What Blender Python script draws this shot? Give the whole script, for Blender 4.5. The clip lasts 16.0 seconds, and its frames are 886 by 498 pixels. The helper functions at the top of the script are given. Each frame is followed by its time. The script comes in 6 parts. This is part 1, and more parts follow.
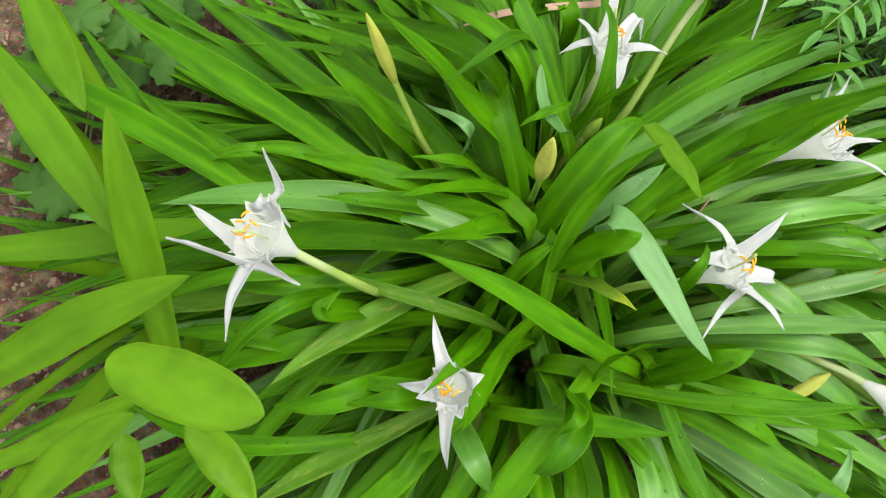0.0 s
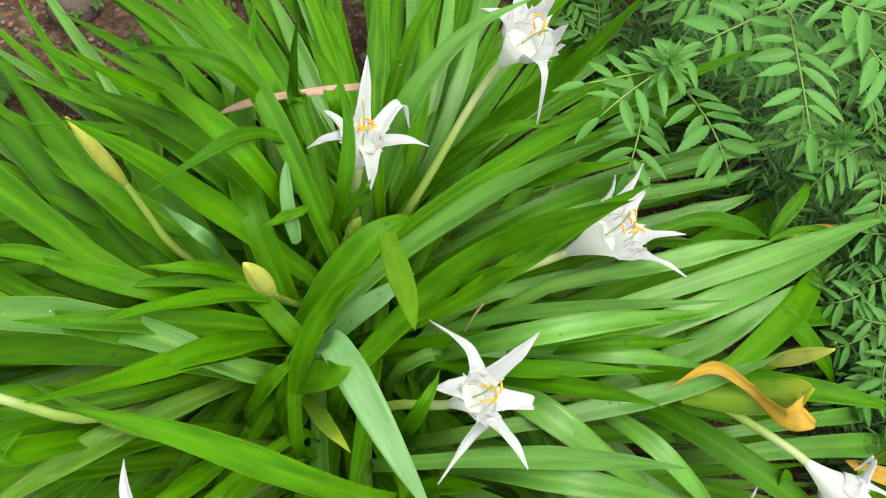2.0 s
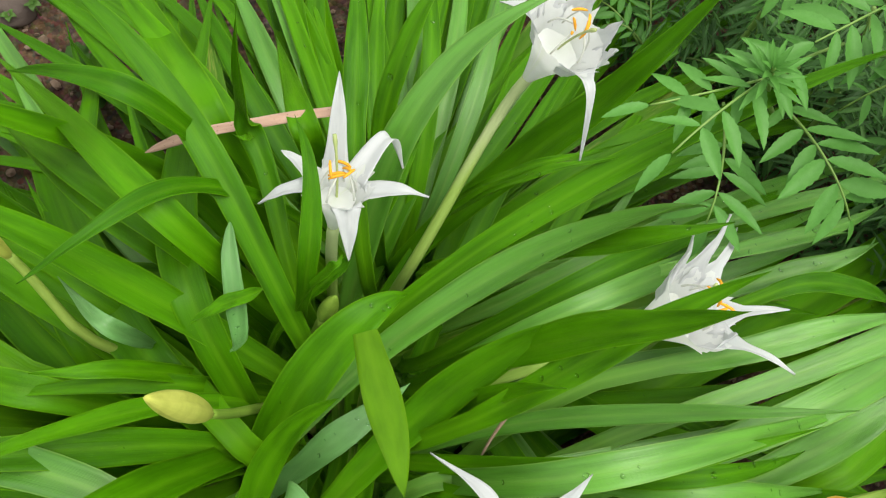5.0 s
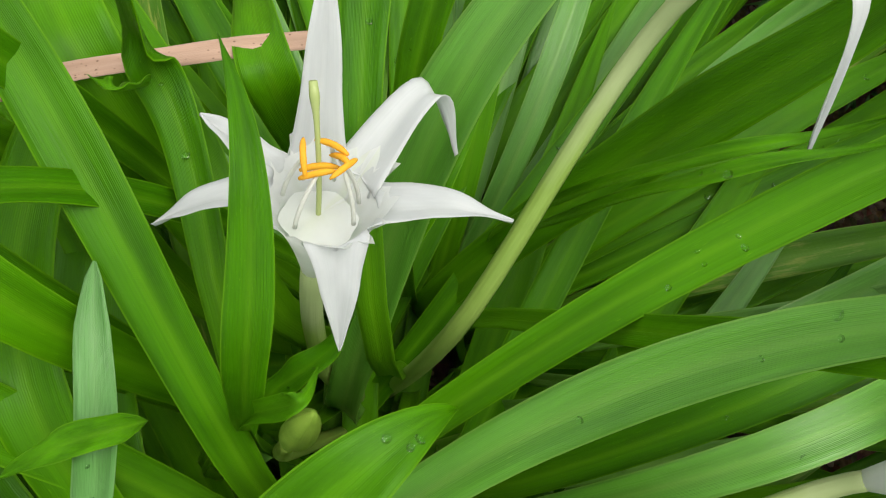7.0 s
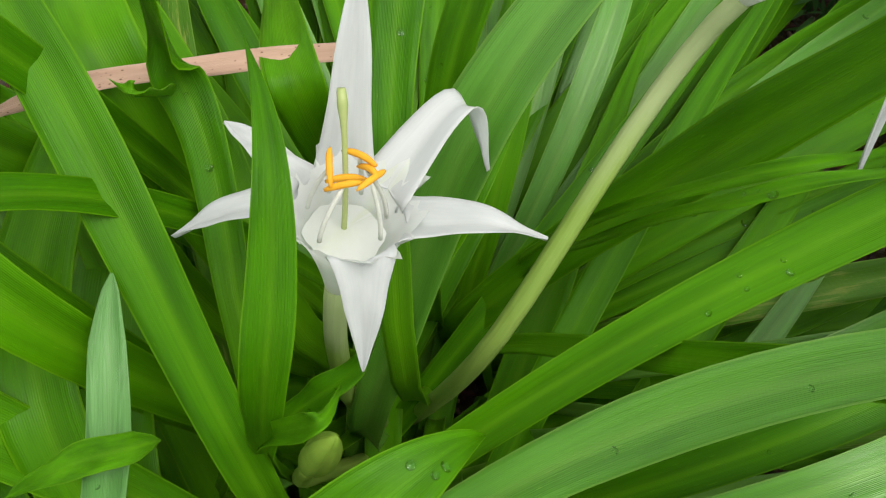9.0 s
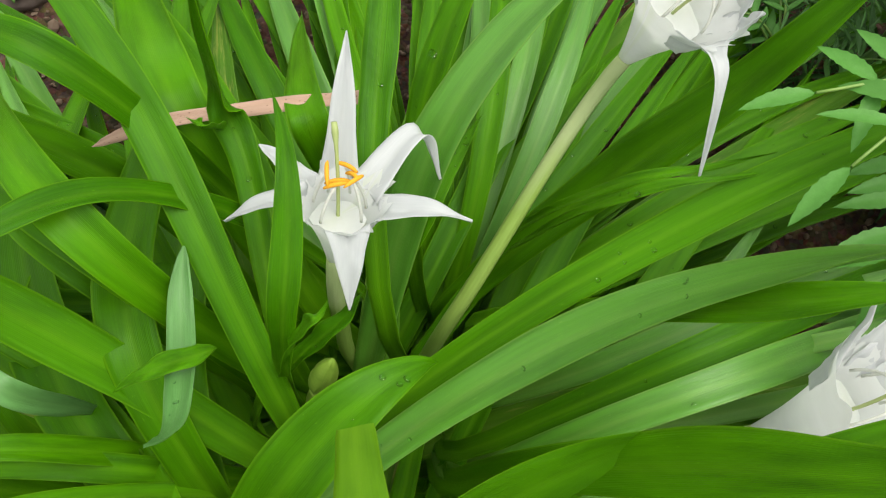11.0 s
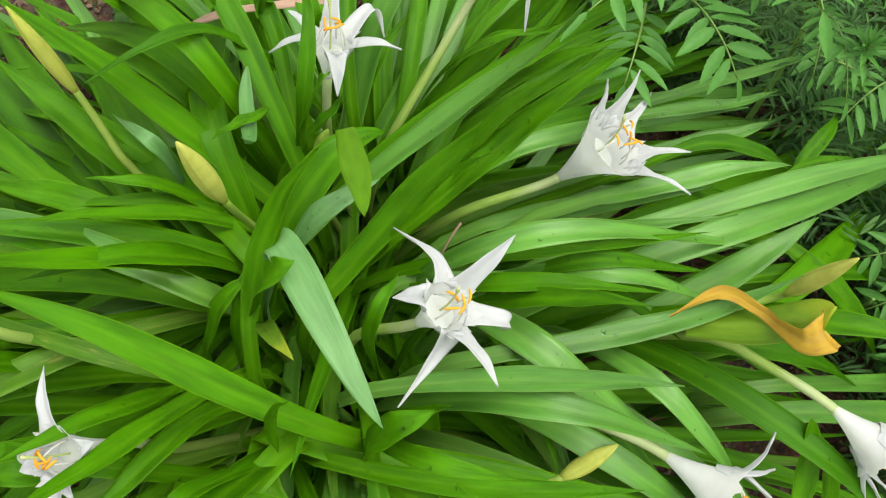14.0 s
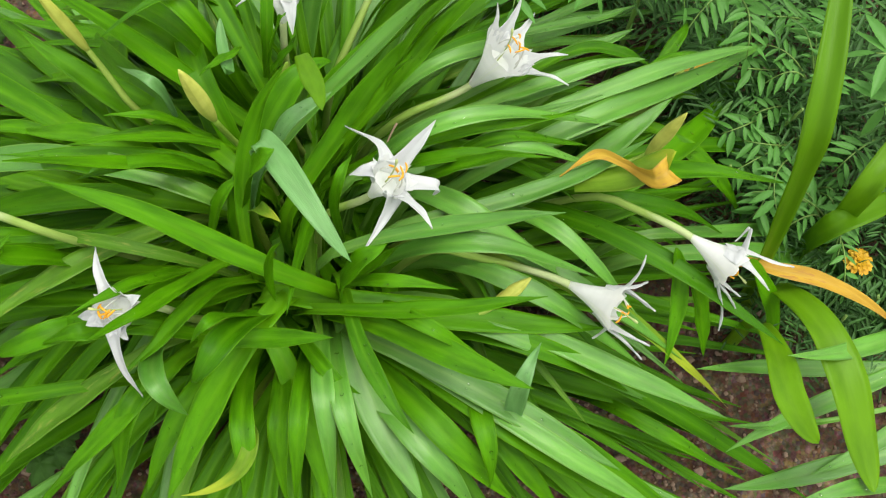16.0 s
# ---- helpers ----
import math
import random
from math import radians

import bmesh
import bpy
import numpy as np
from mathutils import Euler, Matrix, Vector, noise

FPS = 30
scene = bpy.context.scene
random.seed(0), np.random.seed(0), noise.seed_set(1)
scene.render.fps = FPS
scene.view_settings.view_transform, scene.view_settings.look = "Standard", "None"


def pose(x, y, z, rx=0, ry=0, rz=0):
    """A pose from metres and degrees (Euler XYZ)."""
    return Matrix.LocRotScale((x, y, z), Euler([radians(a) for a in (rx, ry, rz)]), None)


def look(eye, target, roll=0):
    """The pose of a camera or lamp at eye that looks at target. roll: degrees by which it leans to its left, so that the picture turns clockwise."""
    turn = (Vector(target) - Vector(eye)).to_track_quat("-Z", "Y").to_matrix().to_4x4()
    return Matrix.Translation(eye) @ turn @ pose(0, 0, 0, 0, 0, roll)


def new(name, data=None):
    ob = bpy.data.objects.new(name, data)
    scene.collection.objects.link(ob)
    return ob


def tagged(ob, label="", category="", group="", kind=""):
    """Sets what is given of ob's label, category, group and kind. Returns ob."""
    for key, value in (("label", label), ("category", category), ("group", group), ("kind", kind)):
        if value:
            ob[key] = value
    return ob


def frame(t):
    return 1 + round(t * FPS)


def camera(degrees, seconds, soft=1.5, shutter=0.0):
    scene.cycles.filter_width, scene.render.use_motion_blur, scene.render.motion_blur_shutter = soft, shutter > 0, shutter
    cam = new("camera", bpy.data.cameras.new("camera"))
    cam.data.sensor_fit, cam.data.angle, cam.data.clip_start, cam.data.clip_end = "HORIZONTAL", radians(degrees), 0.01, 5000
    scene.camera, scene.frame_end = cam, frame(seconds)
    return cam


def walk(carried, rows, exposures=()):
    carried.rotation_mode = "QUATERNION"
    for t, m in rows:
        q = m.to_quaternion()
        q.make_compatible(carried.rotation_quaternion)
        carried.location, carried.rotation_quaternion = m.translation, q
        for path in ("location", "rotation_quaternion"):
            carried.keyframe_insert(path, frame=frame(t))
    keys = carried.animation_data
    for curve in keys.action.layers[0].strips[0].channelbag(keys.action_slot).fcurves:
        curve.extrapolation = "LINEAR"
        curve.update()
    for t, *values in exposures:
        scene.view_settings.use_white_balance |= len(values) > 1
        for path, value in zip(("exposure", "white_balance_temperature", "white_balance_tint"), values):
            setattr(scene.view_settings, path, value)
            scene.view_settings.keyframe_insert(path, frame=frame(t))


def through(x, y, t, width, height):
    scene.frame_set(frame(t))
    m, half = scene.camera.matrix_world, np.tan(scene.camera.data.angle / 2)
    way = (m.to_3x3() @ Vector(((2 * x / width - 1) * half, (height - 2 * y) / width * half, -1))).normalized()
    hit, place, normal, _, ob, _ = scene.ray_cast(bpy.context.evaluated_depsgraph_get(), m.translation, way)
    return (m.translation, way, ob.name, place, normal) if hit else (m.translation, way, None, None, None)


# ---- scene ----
cam = camera(50.7, 16.0, soft=1.15)
PATH = [
    (0, (-0.154, -0.279, 1.141), (-0.145, 0.362, -0.754), 18.2),
    (0.5, (-0.125, -0.254, 1.123), (-0.134, 0.398, -0.768), 16.9),
    (1, (-0.065, -0.222, 1.121), (-0.119, 0.419, -0.773), 13.1),
    (1.5, (-0.007, -0.154, 1.111), (-0.061, 0.477, -0.786), 13.0),
    (2, (0.063, -0.089, 1.11), (-0.008, 0.527, -0.791), 10.5),
    (2.5, (0.098, -0.048, 1.112), (0.015, 0.562, -0.791), 8.8),
    (3, (0.13, -0.029, 1.096), (0.011, 0.564, -0.811), 4.8),
    (3.5, (0.126, -0.029, 1.08), (0.012, 0.576, -0.822), 5.2),
    (4, (0.11, -0.023, 1.036), (-0.01, 0.575, -0.868), 4.5),
    (4.5, (0.061, 0.007, 0.928), (-0.047, 0.589, -0.982), 5.5),
    (5, (0.049, 0.043, 0.912), (-0.072, 0.618, -1.0), 4.6),
    (5.2, (0.046, 0.048, 0.917), (-0.074, 0.623, -0.995), 4.8),
    (7.3, (-0.002, 0.161, 0.619), (-0.157, 0.627, -1.32), 0.2),
    (7.5, (0.004, 0.161, 0.62), (-0.178, 0.637, -1.313), -2.2),
    (8, (0.008, 0.161, 0.623), (-0.192, 0.667, -1.301), -2.7),
    (8.5, (0.005, 0.157, 0.622), (-0.224, 0.677, -1.295), -4.4),
    (9, (-0.001, 0.155, 0.623), (-0.213, 0.669, -1.298), -2.9),
    (9.2, (0.001, 0.152, 0.623), (-0.211, 0.677, -1.296), -2.6),
    (11.6, (0.068, 0.052, 0.823), (-0.271, 0.697, -1.039), -7.9),
    (12, (0.078, -0.005, 0.896), (-0.209, 0.702, -0.952), -2.3),
    (12.5, (0.091, -0.051, 0.972), (-0.142, 0.631, -0.893), 0.7),
    (13, (0.123, -0.085, 0.961), (-0.159, 0.588, -0.901), -3.3),
    (13.5, (0.146, -0.117, 0.989), (-0.121, 0.55, -0.877), -2.8),
    (14, (0.157, -0.154, 0.996), (-0.073, 0.558, -0.859), 0.1),
    (14.5, (0.19, -0.186, 1.031), (-0.055, 0.514, -0.826), -1.9),
    (15, (0.212, -0.233, 1.074), (-0.036, 0.466, -0.783), -3.2),
    (15.5, (0.22, -0.268, 1.116), (0.043, 0.421, -0.753), -0.3),
    (16, (0.22, -0.313, 1.169), (0.075, 0.39, -0.698), 0.3),
]
EXPOSURE = 0.72
walk(cam, [(t, look(eye, target, roll)) for t, eye, target, roll in PATH], ((0.0, EXPOSURE - 0.08), (2.0, EXPOSURE - 0.04), (4.0, EXPOSURE - 0.14), (7.3, EXPOSURE - 0.38), (9.2, EXPOSURE - 0.4), (11.5, EXPOSURE - 0.24), (13.5, EXPOSURE - 0.2), (16.0, EXPOSURE - 0.14)))

# ---- light ----
world = bpy.data.worlds.new("overcast_sky")
scene.world = world
world.use_nodes = True
wn, wl = world.node_tree.nodes, world.node_tree.links
sky = wn.new("ShaderNodeTexSky")
sky.sky_type, sky.sun_disc = "NISHITA", False
sky.sun_elevation, sky.sun_rotation = radians(68), 1.25
sky.air_density, sky.dust_density, sky.ozone_density = 1.0, 6.0, 1.0
cloud = wn.new("ShaderNodeMix")
cloud.data_type = "RGBA"
cloud.inputs["Factor"].default_value = 0.78
cloud.inputs["B"].default_value = (10.8, 10.7, 10.2, 1)
wl.new(sky.outputs["Color"], cloud.inputs["A"])
wl.new(cloud.outputs["Result"], wn["Background"].inputs["Color"])
wn["Background"].inputs["Strength"].default_value = 0.088
sun = new("sun", bpy.data.lights.new("sun", "SUN"))
sun.data.energy, sun.data.angle, sun.data.color = 2.2, radians(44), (1.0, 0.96, 0.9)
sun.matrix_world = look((0.75, 0.25, 2.0), (0, 0, 0))


# ---- materials ----
def nodes_of(name):
    m = bpy.data.materials.new(name)
    m.use_nodes = True
    nt = m.node_tree
    return m, nt, nt.nodes, nt.links, nt.nodes["Principled BSDF"]


def rgb_mix(nt, fac, a, b, mode="MIX"):
    """A colour mix; fac, a and b are sockets or values."""
    n = nt.nodes.new("ShaderNodeMix")
    n.data_type, n.blend_type = "RGBA", mode
    for key, v in (("Factor", fac), ("A", a), ("B", b)):
        sock = [s for s in n.inputs if s.name == key and s.enabled][0]
        if isinstance(v, bpy.types.NodeSocket):
            nt.links.new(v, sock)
        elif isinstance(v, tuple):
            sock.default_value = (*v, 1)
        else:
            sock.default_value = v
    return [s for s in n.outputs if s.enabled][0]


def calc(nt, op, a, b=0.0, c=0.0):
    n = nt.nodes.new("ShaderNodeMath")
    n.operation = op
    for i, v in enumerate((a, b, c)):
        if isinstance(v, bpy.types.NodeSocket):
            nt.links.new(v, n.inputs[i])
        else:
            n.inputs[i].default_value = v
    return n.outputs[0]


def ramp(nt, fac, *stops):
    n = nt.nodes.new("ShaderNodeValToRGB")
    e = n.color_ramp.elements
    while len(e) < len(stops):
        e.new(0.5)
    for el, (p, c) in zip(e, stops):
        el.position, el.color = p, (*c, 1)
    nt.links.new(fac, n.inputs[0])
    return n.outputs[0]


def noise_tex(nt, vec, scale, detail=3.0, rough=0.55):
    n = nt.nodes.new("ShaderNodeTexNoise")
    n.inputs["Scale"].default_value, n.inputs["Detail"].default_value, n.inputs["Roughness"].default_value = scale, detail, rough
    if vec is not None:
        nt.links.new(vec, n.inputs["Vector"])
    return n.outputs["Fac"]


def strap_material(name, dark, light, rib, rough=0.34, veins=110.0, sheer=0.13, blotch=None, gloss=0.19, tipcol=None, pure=False, streaks=0.5, specks=None, relief=0.0005, through=(0.17, 0.46, 0.006)):
    """A long leaf: parallel veins across its width, a paler midrib, mottling, gloss and some light through it."""
    m, nt, nd, ln, bsdf = nodes_of(name)
    uv = nd.new("ShaderNodeUVMap")
    uv.uv_map = "leaf_uv"
    sep = nd.new("ShaderNodeSeparateXYZ")
    ln.new(uv.outputs[0], sep.inputs[0])
    u, v = sep.outputs[0], sep.outputs[1]
    info = nd.new("ShaderNodeObjectInfo")
    # streaks run along the leaf
    stretch = nd.new("ShaderNodeCombineXYZ")
    ln.new(calc(nt, "MULTIPLY", u, 26.0), stretch.inputs[0])
    ln.new(calc(nt, "MULTIPLY", v, 3.0), stretch.inputs[1])
    ln.new(calc(nt, "MULTIPLY", info.outputs["Random"], 40.0), stretch.inputs[2])
    streak = noise_tex(nt, stretch.outputs[0], 1.0, 3.0)
    coarse = nd.new("ShaderNodeCombineXYZ")
    ln.new(calc(nt, "MULTIPLY", u, 2.5), coarse.inputs[0])
    ln.new(calc(nt, "MULTIPLY", v, 5.0), coarse.inputs[1])
    ln.new(calc(nt, "MULTIPLY", info.outputs["Random"], 90.0), coarse.inputs[2])
    mottle = noise_tex(nt, coarse.outputs[0], 1.0, 4.0)
    col = ramp(nt, info.outputs["Random"], (0.0, dark), (0.55, light), (1.0, tuple(0.5 * (a + b) for a, b in zip(dark, light))))
    col = rgb_mix(nt, calc(nt, "MULTIPLY", streak, streaks), col, tuple(min(0.92, 1.45 * c) for c in light))
    col = rgb_mix(nt, ramp(nt, mottle, (0.38, (0, 0, 0)), (0.7, (0.65, 0.65, 0.65))), col, tuple((0.86 if pure else 0.72) * c for c in dark))
    # midrib
    mid = calc(nt, "ABSOLUTE", calc(nt, "SUBTRACT", u, 0.5))
    ribf = ramp(nt, mid, (0.0, (0.42, 0.42, 0.42)), (0.05, (0.32, 0.32, 0.32)), (0.10, (0.12, 0.12, 0.12)), (0.2, (0.04, 0.04, 0.04)), (0.26, (0, 0, 0)))
    col = rgb_mix(nt, calc(nt, "MULTIPLY", ribf, calc(nt, "SUBTRACT", 1.05, v)), col, rib)
    # a thin light margin
    margin = ramp(nt, mid, (0.462, (0, 0, 0)), (0.485, (0.5, 0.5, 0.5)))
    col = rgb_mix(nt, margin, col, rib)
    # pale specks and a little scarring
    speck = noise_tex(nt, coarse.outputs[0], 17.0, 1.0)
    col = rgb_mix(nt, ramp(nt, speck, (0.71, (0, 0, 0)), (0.77, (0.35, 0.35, 0.35))), col, rib)
    # the base is paler
    col = rgb_mix(nt, ramp(nt, v, (0.0, (0.55, 0.55, 0.55)), (0.22, (0, 0, 0))), col, rib)
    if blotch:
        patch = noise_tex(nt, coarse.outputs[0], 1.6, 5.0, 0.7)
        col = rgb_mix(nt, ramp(nt, patch, (0.56, (0, 0, 0)), (0.68, (0.8, 0.8, 0.8))), col, blotch)
    if specks:
        dots = nd.new("ShaderNodeTexVoronoi")
        tall = nd.new("ShaderNodeCombineXYZ")
        ln.new(calc(nt, "MULTIPLY", u, 4.0), tall.inputs[0])
        ln.new(calc(nt, "MULTIPLY", v, 60.0), tall.inputs[1])
        ln.new(tall.outputs[0], dots.inputs["Vector"])
        dots.inputs["Scale"].default_value = 1.0
        col = rgb_mix(nt, ramp(nt, dots.outputs["Distance"], (0.10, (0.75, 0.75, 0.75)), (0.2, (0, 0, 0))), col, specks)
    if tipcol:
        edge = calc(nt, "ADD", v, calc(nt, "MULTIPLY", mottle, 0.3))
        col = rgb_mix(nt, ramp(nt, edge, (0.85, (0, 0, 0)), (1.15, (0.9, 0.9, 0.9))), col, tipcol)
    ln.new(col, bsdf.inputs["Base Color"])
    bsdf.inputs["Roughness"].default_value = rough
    bsdf.inputs["Specular IOR Level"].default_value = gloss
    wet = calc(nt, "MULTIPLY_ADD", mottle, 0.22, rough - 0.1)
    ln.new(wet, bsdf.inputs["Roughness"])
    vein = calc(nt, "SINE", calc(nt, "MULTIPLY", u, veins * 2))
    hgt = calc(nt, "ADD", calc(nt, "SUBTRACT", calc(nt, "MULTIPLY", vein, 0.12), calc(nt, "MULTIPLY", ribf, 1.6)), calc(nt, "MULTIPLY", streak, 1.2))
    bump = nd.new("ShaderNodeBump")
    bump.inputs["Strength"].default_value, bump.inputs["Distance"].default_value = 0.5, relief
    ln.new(hgt, bump.inputs["Height"])
    ln.new(bump.outputs[0], bsdf.inputs["Normal"])
    thin = nd.new("ShaderNodeBsdfTranslucent")
    ln.new(rgb_mix(nt, 0.6, col, (0.85, 0.88, 0.84) if pure else through), thin.inputs["Color"])
    mix = nd.new("ShaderNodeMixShader")
    mix.inputs[0].default_value = sheer
    ln.new(bsdf.outputs[0], mix.inputs[1])
    ln.new(thin.outputs[0], mix.inputs[2])
    ln.new(mix.outputs[0], nd["Material Output"].inputs["Surface"])
    return m


LILY = strap_material("lily_leaf", (0.022, 0.104, 0.0006), (0.069, 0.232, 0.0010), (0.140, 0.35, 0.007), rough=0.36, sheer=0.07, gloss=0.12)
# paler, glossier copy of the lily leaf: sky sheen put into its base colour
LILY_SHEEN = strap_material("lily_leaf_sky_sheen", (0.048, 0.178, 0.010), (0.100, 0.297, 0.025), (0.21, 0.40, 0.06), rough=0.36, gloss=0.62, sheer=0.07)
LILY_UNDER = strap_material("lily_leaf_underside", (0.10, 0.275, 0.060), (0.14, 0.335, 0.095), (0.19, 0.38, 0.12), rough=0.34, gloss=0.5, streaks=0.25)
LILY_SCARRED = strap_material("lily_leaf_scarred", (0.045, 0.145, 0.006), (0.092, 0.235, 0.012), (0.20, 0.36, 0.05), blotch=(0.27, 0.33, 0.06))
LILY_TIP = strap_material("lily_leaf_yellowing", (0.085, 0.187, 0.0102), (0.1445, 0.2805, 0.0136), (0.255, 0.357, 0.051), tipcol=(0.34, 0.43, 0.03))
BROAD = strap_material("broad_leaf", (0.074, 0.202, 0.002), (0.108, 0.258, 0.003), (0.13, 0.28, 0.008), rough=0.42, veins=40.0, sheer=0.14, through=(0.24, 0.50, 0.006), streaks=0.14, relief=0.0002, gloss=0.16)
ORANGE = strap_material("withered_leaf", (0.50, 0.27, 0.03), (0.58, 0.40, 0.045), (0.55, 0.42, 0.12), rough=0.45, sheer=0.25, blotch=(0.42, 0.19, 0.07), through=(0.6, 0.35, 0.05))
STRAW = strap_material("dry_straw", (0.50, 0.33, 0.24), (0.62, 0.43, 0.33), (0.58, 0.42, 0.32), rough=0.7, sheer=0.05, gloss=0.2, streaks=0.2, specks=(0.10, 0.05, 0.03), through=(0.5, 0.35, 0.2))
STALK = strap_material("flower_stalk", (0.19, 0.34, 0.04), (0.29, 0.43, 0.09), (0.33, 0.46, 0.13), rough=0.45, sheer=0.15, veins=30.0, through=(0.4, 0.5, 0.2), tipcol=(0.47, 0.57, 0.27))
BUD = strap_material("bud_skin", (0.46, 0.53, 0.07), (0.58, 0.61, 0.14), (0.40, 0.50, 0.08), rough=0.45, sheer=0.2, veins=12.0, through=(0.6, 0.55, 0.12))
BUD_STALK = strap_material("bud_stalk", (0.20, 0.36, 0.04), (0.32, 0.45, 0.08), (0.36, 0.48, 0.12), rough=0.4, sheer=0.15, veins=20.0, through=(0.35, 0.5, 0.08))
BUD_GREEN = strap_material("young_bud_skin", (0.16, 0.30, 0.03), (0.24, 0.38, 0.05), (0.36, 0.40, 0.06), rough=0.45, sheer=0.15, veins=12.0)
PETAL = strap_material("petal", (0.64, 0.67, 0.69), (0.70, 0.73, 0.75), (0.70, 0.74, 0.70), rough=0.45, sheer=0.45, veins=26.0, gloss=0.35, pure=True, relief=0.00014)


def flat_material(name, a, b, scale, rough, sheer=0.0, bump_by=0.0, gloss=0.5, islands=False):
    """A surface mottled between two colours at two scales."""
    m, nt, nd, ln, bsdf = nodes_of(name)
    tc = nd.new("ShaderNodeTexCoord")
    info = nd.new("ShaderNodeObjectInfo")
    big = noise_tex(nt, tc.outputs["Object"], scale, 4.0)
    fine = noise_tex(nt, tc.outputs["Object"], scale * 9, 3.0)
    col = rgb_mix(nt, ramp(nt, big, (0.3, (0, 0, 0)), (0.7, (1, 1, 1))), a, b)
    col = rgb_mix(nt, calc(nt, "MULTIPLY", fine, 0.45), col, tuple(0.6 * c for c in a))
    col = rgb_mix(nt, calc(nt, "MULTIPLY", info.outputs["Random"], 0.5), col, tuple(0.62 * c for c in b))
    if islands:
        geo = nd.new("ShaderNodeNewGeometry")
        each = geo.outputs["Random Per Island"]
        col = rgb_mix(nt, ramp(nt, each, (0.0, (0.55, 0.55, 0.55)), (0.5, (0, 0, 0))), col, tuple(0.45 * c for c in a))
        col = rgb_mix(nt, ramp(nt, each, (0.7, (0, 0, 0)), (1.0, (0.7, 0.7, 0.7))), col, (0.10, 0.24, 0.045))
    ln.new(col, bsdf.inputs["Base Color"])
    bsdf.inputs["Roughness"].default_value = rough
    bsdf.inputs["Specular IOR Level"].default_value = gloss
    if bump_by:
        bump = nd.new("ShaderNodeBump")
        bump.inputs["Strength"].default_value, bump.inputs["Distance"].default_value = 0.8, bump_by
        ln.new(calc(nt, "ADD", big, calc(nt, "MULTIPLY", fine, 0.5)), bump.inputs["Height"])
        ln.new(bump.outputs[0], bsdf.inputs["Normal"])
    if sheer:
        thin = nd.new("ShaderNodeBsdfTranslucent")
        ln.new(col, thin.inputs["Color"])
        mix = nd.new("ShaderNodeMixShader")
        mix.inputs[0].default_value = sheer
        ln.new(bsdf.outputs[0], mix.inputs[1])
        ln.new(thin.outputs[0], mix.inputs[2])
        ln.new(mix.outputs[0], nd["Material Output"].inputs["Surface"])
    return m


CORONA = strap_material("corona", (0.86, 0.89, 0.88), (0.90, 0.93, 0.91), (0.78, 0.84, 0.66), rough=0.4, sheer=0.5, veins=60.0, gloss=0.3, pure=True, relief=0.00014)
ANTHER = flat_material("anther", (0.85, 0.36, 0.008), (0.95, 0.50, 0.02), 300.0, 0.7)
FILAMENT = flat_material("filament", (0.80, 0.83, 0.76), (0.84, 0.86, 0.78), 80.0, 0.4, sheer=0.3)
STYLE = flat_material("style", (0.40, 0.50, 0.16), (0.50, 0.58, 0.24), 80.0, 0.45)
FERNY = flat_material("marigold_leaflet", (0.100, 0.305, 0.045), (0.140, 0.385, 0.072), 5.0, 0.46, sheer=0.25, bump_by=0.0, gloss=0.28)
# darker copy of the marigold leaflet: shade below the upper fronds, put into colour
FERNY_SHADE = flat_material("marigold_shade_leaflet", (0.034, 0.120, 0.018), (0.074, 0.21, 0.040), 28.0, 0.5, sheer=0.15, bump_by=0.0008, gloss=0.3, islands=True)
STEM = flat_material("green_stem", (0.15, 0.30, 0.05), (0.23, 0.38, 0.08), 30.0, 0.5)
LOBED = flat_material("lobed_leaf", (0.04, 0.13, 0.015), (0.085, 0.22, 0.03), 22.0, 0.6, sheer=0.15, bump_by=0.0015, gloss=0.25)
WEED = flat_material("seedling_leaf", (0.0864, 0.216, 0.0288), (0.1296, 0.2736, 0.0432), 40.0, 0.5, sheer=0.2)
ROCK = flat_material("rock", (0.13, 0.10, 0.085), (0.22, 0.175, 0.15), 14.0, 0.85, bump_by=0.003, gloss=0.3)
PEBBLE = flat_material("pebble", (0.17, 0.115, 0.075), (0.38, 0.28, 0.2), 35.0, 0.8, gloss=0.3)
TWIG = flat_material("twig", (0.30, 0.20, 0.12), (0.42, 0.30, 0.2), 50.0, 0.8)
YELLOW = flat_material("marigold_petal", (0.80, 0.45, 0.01), (0.85, 0.56, 0.02), 60.0, 0.55, sheer=0.2)


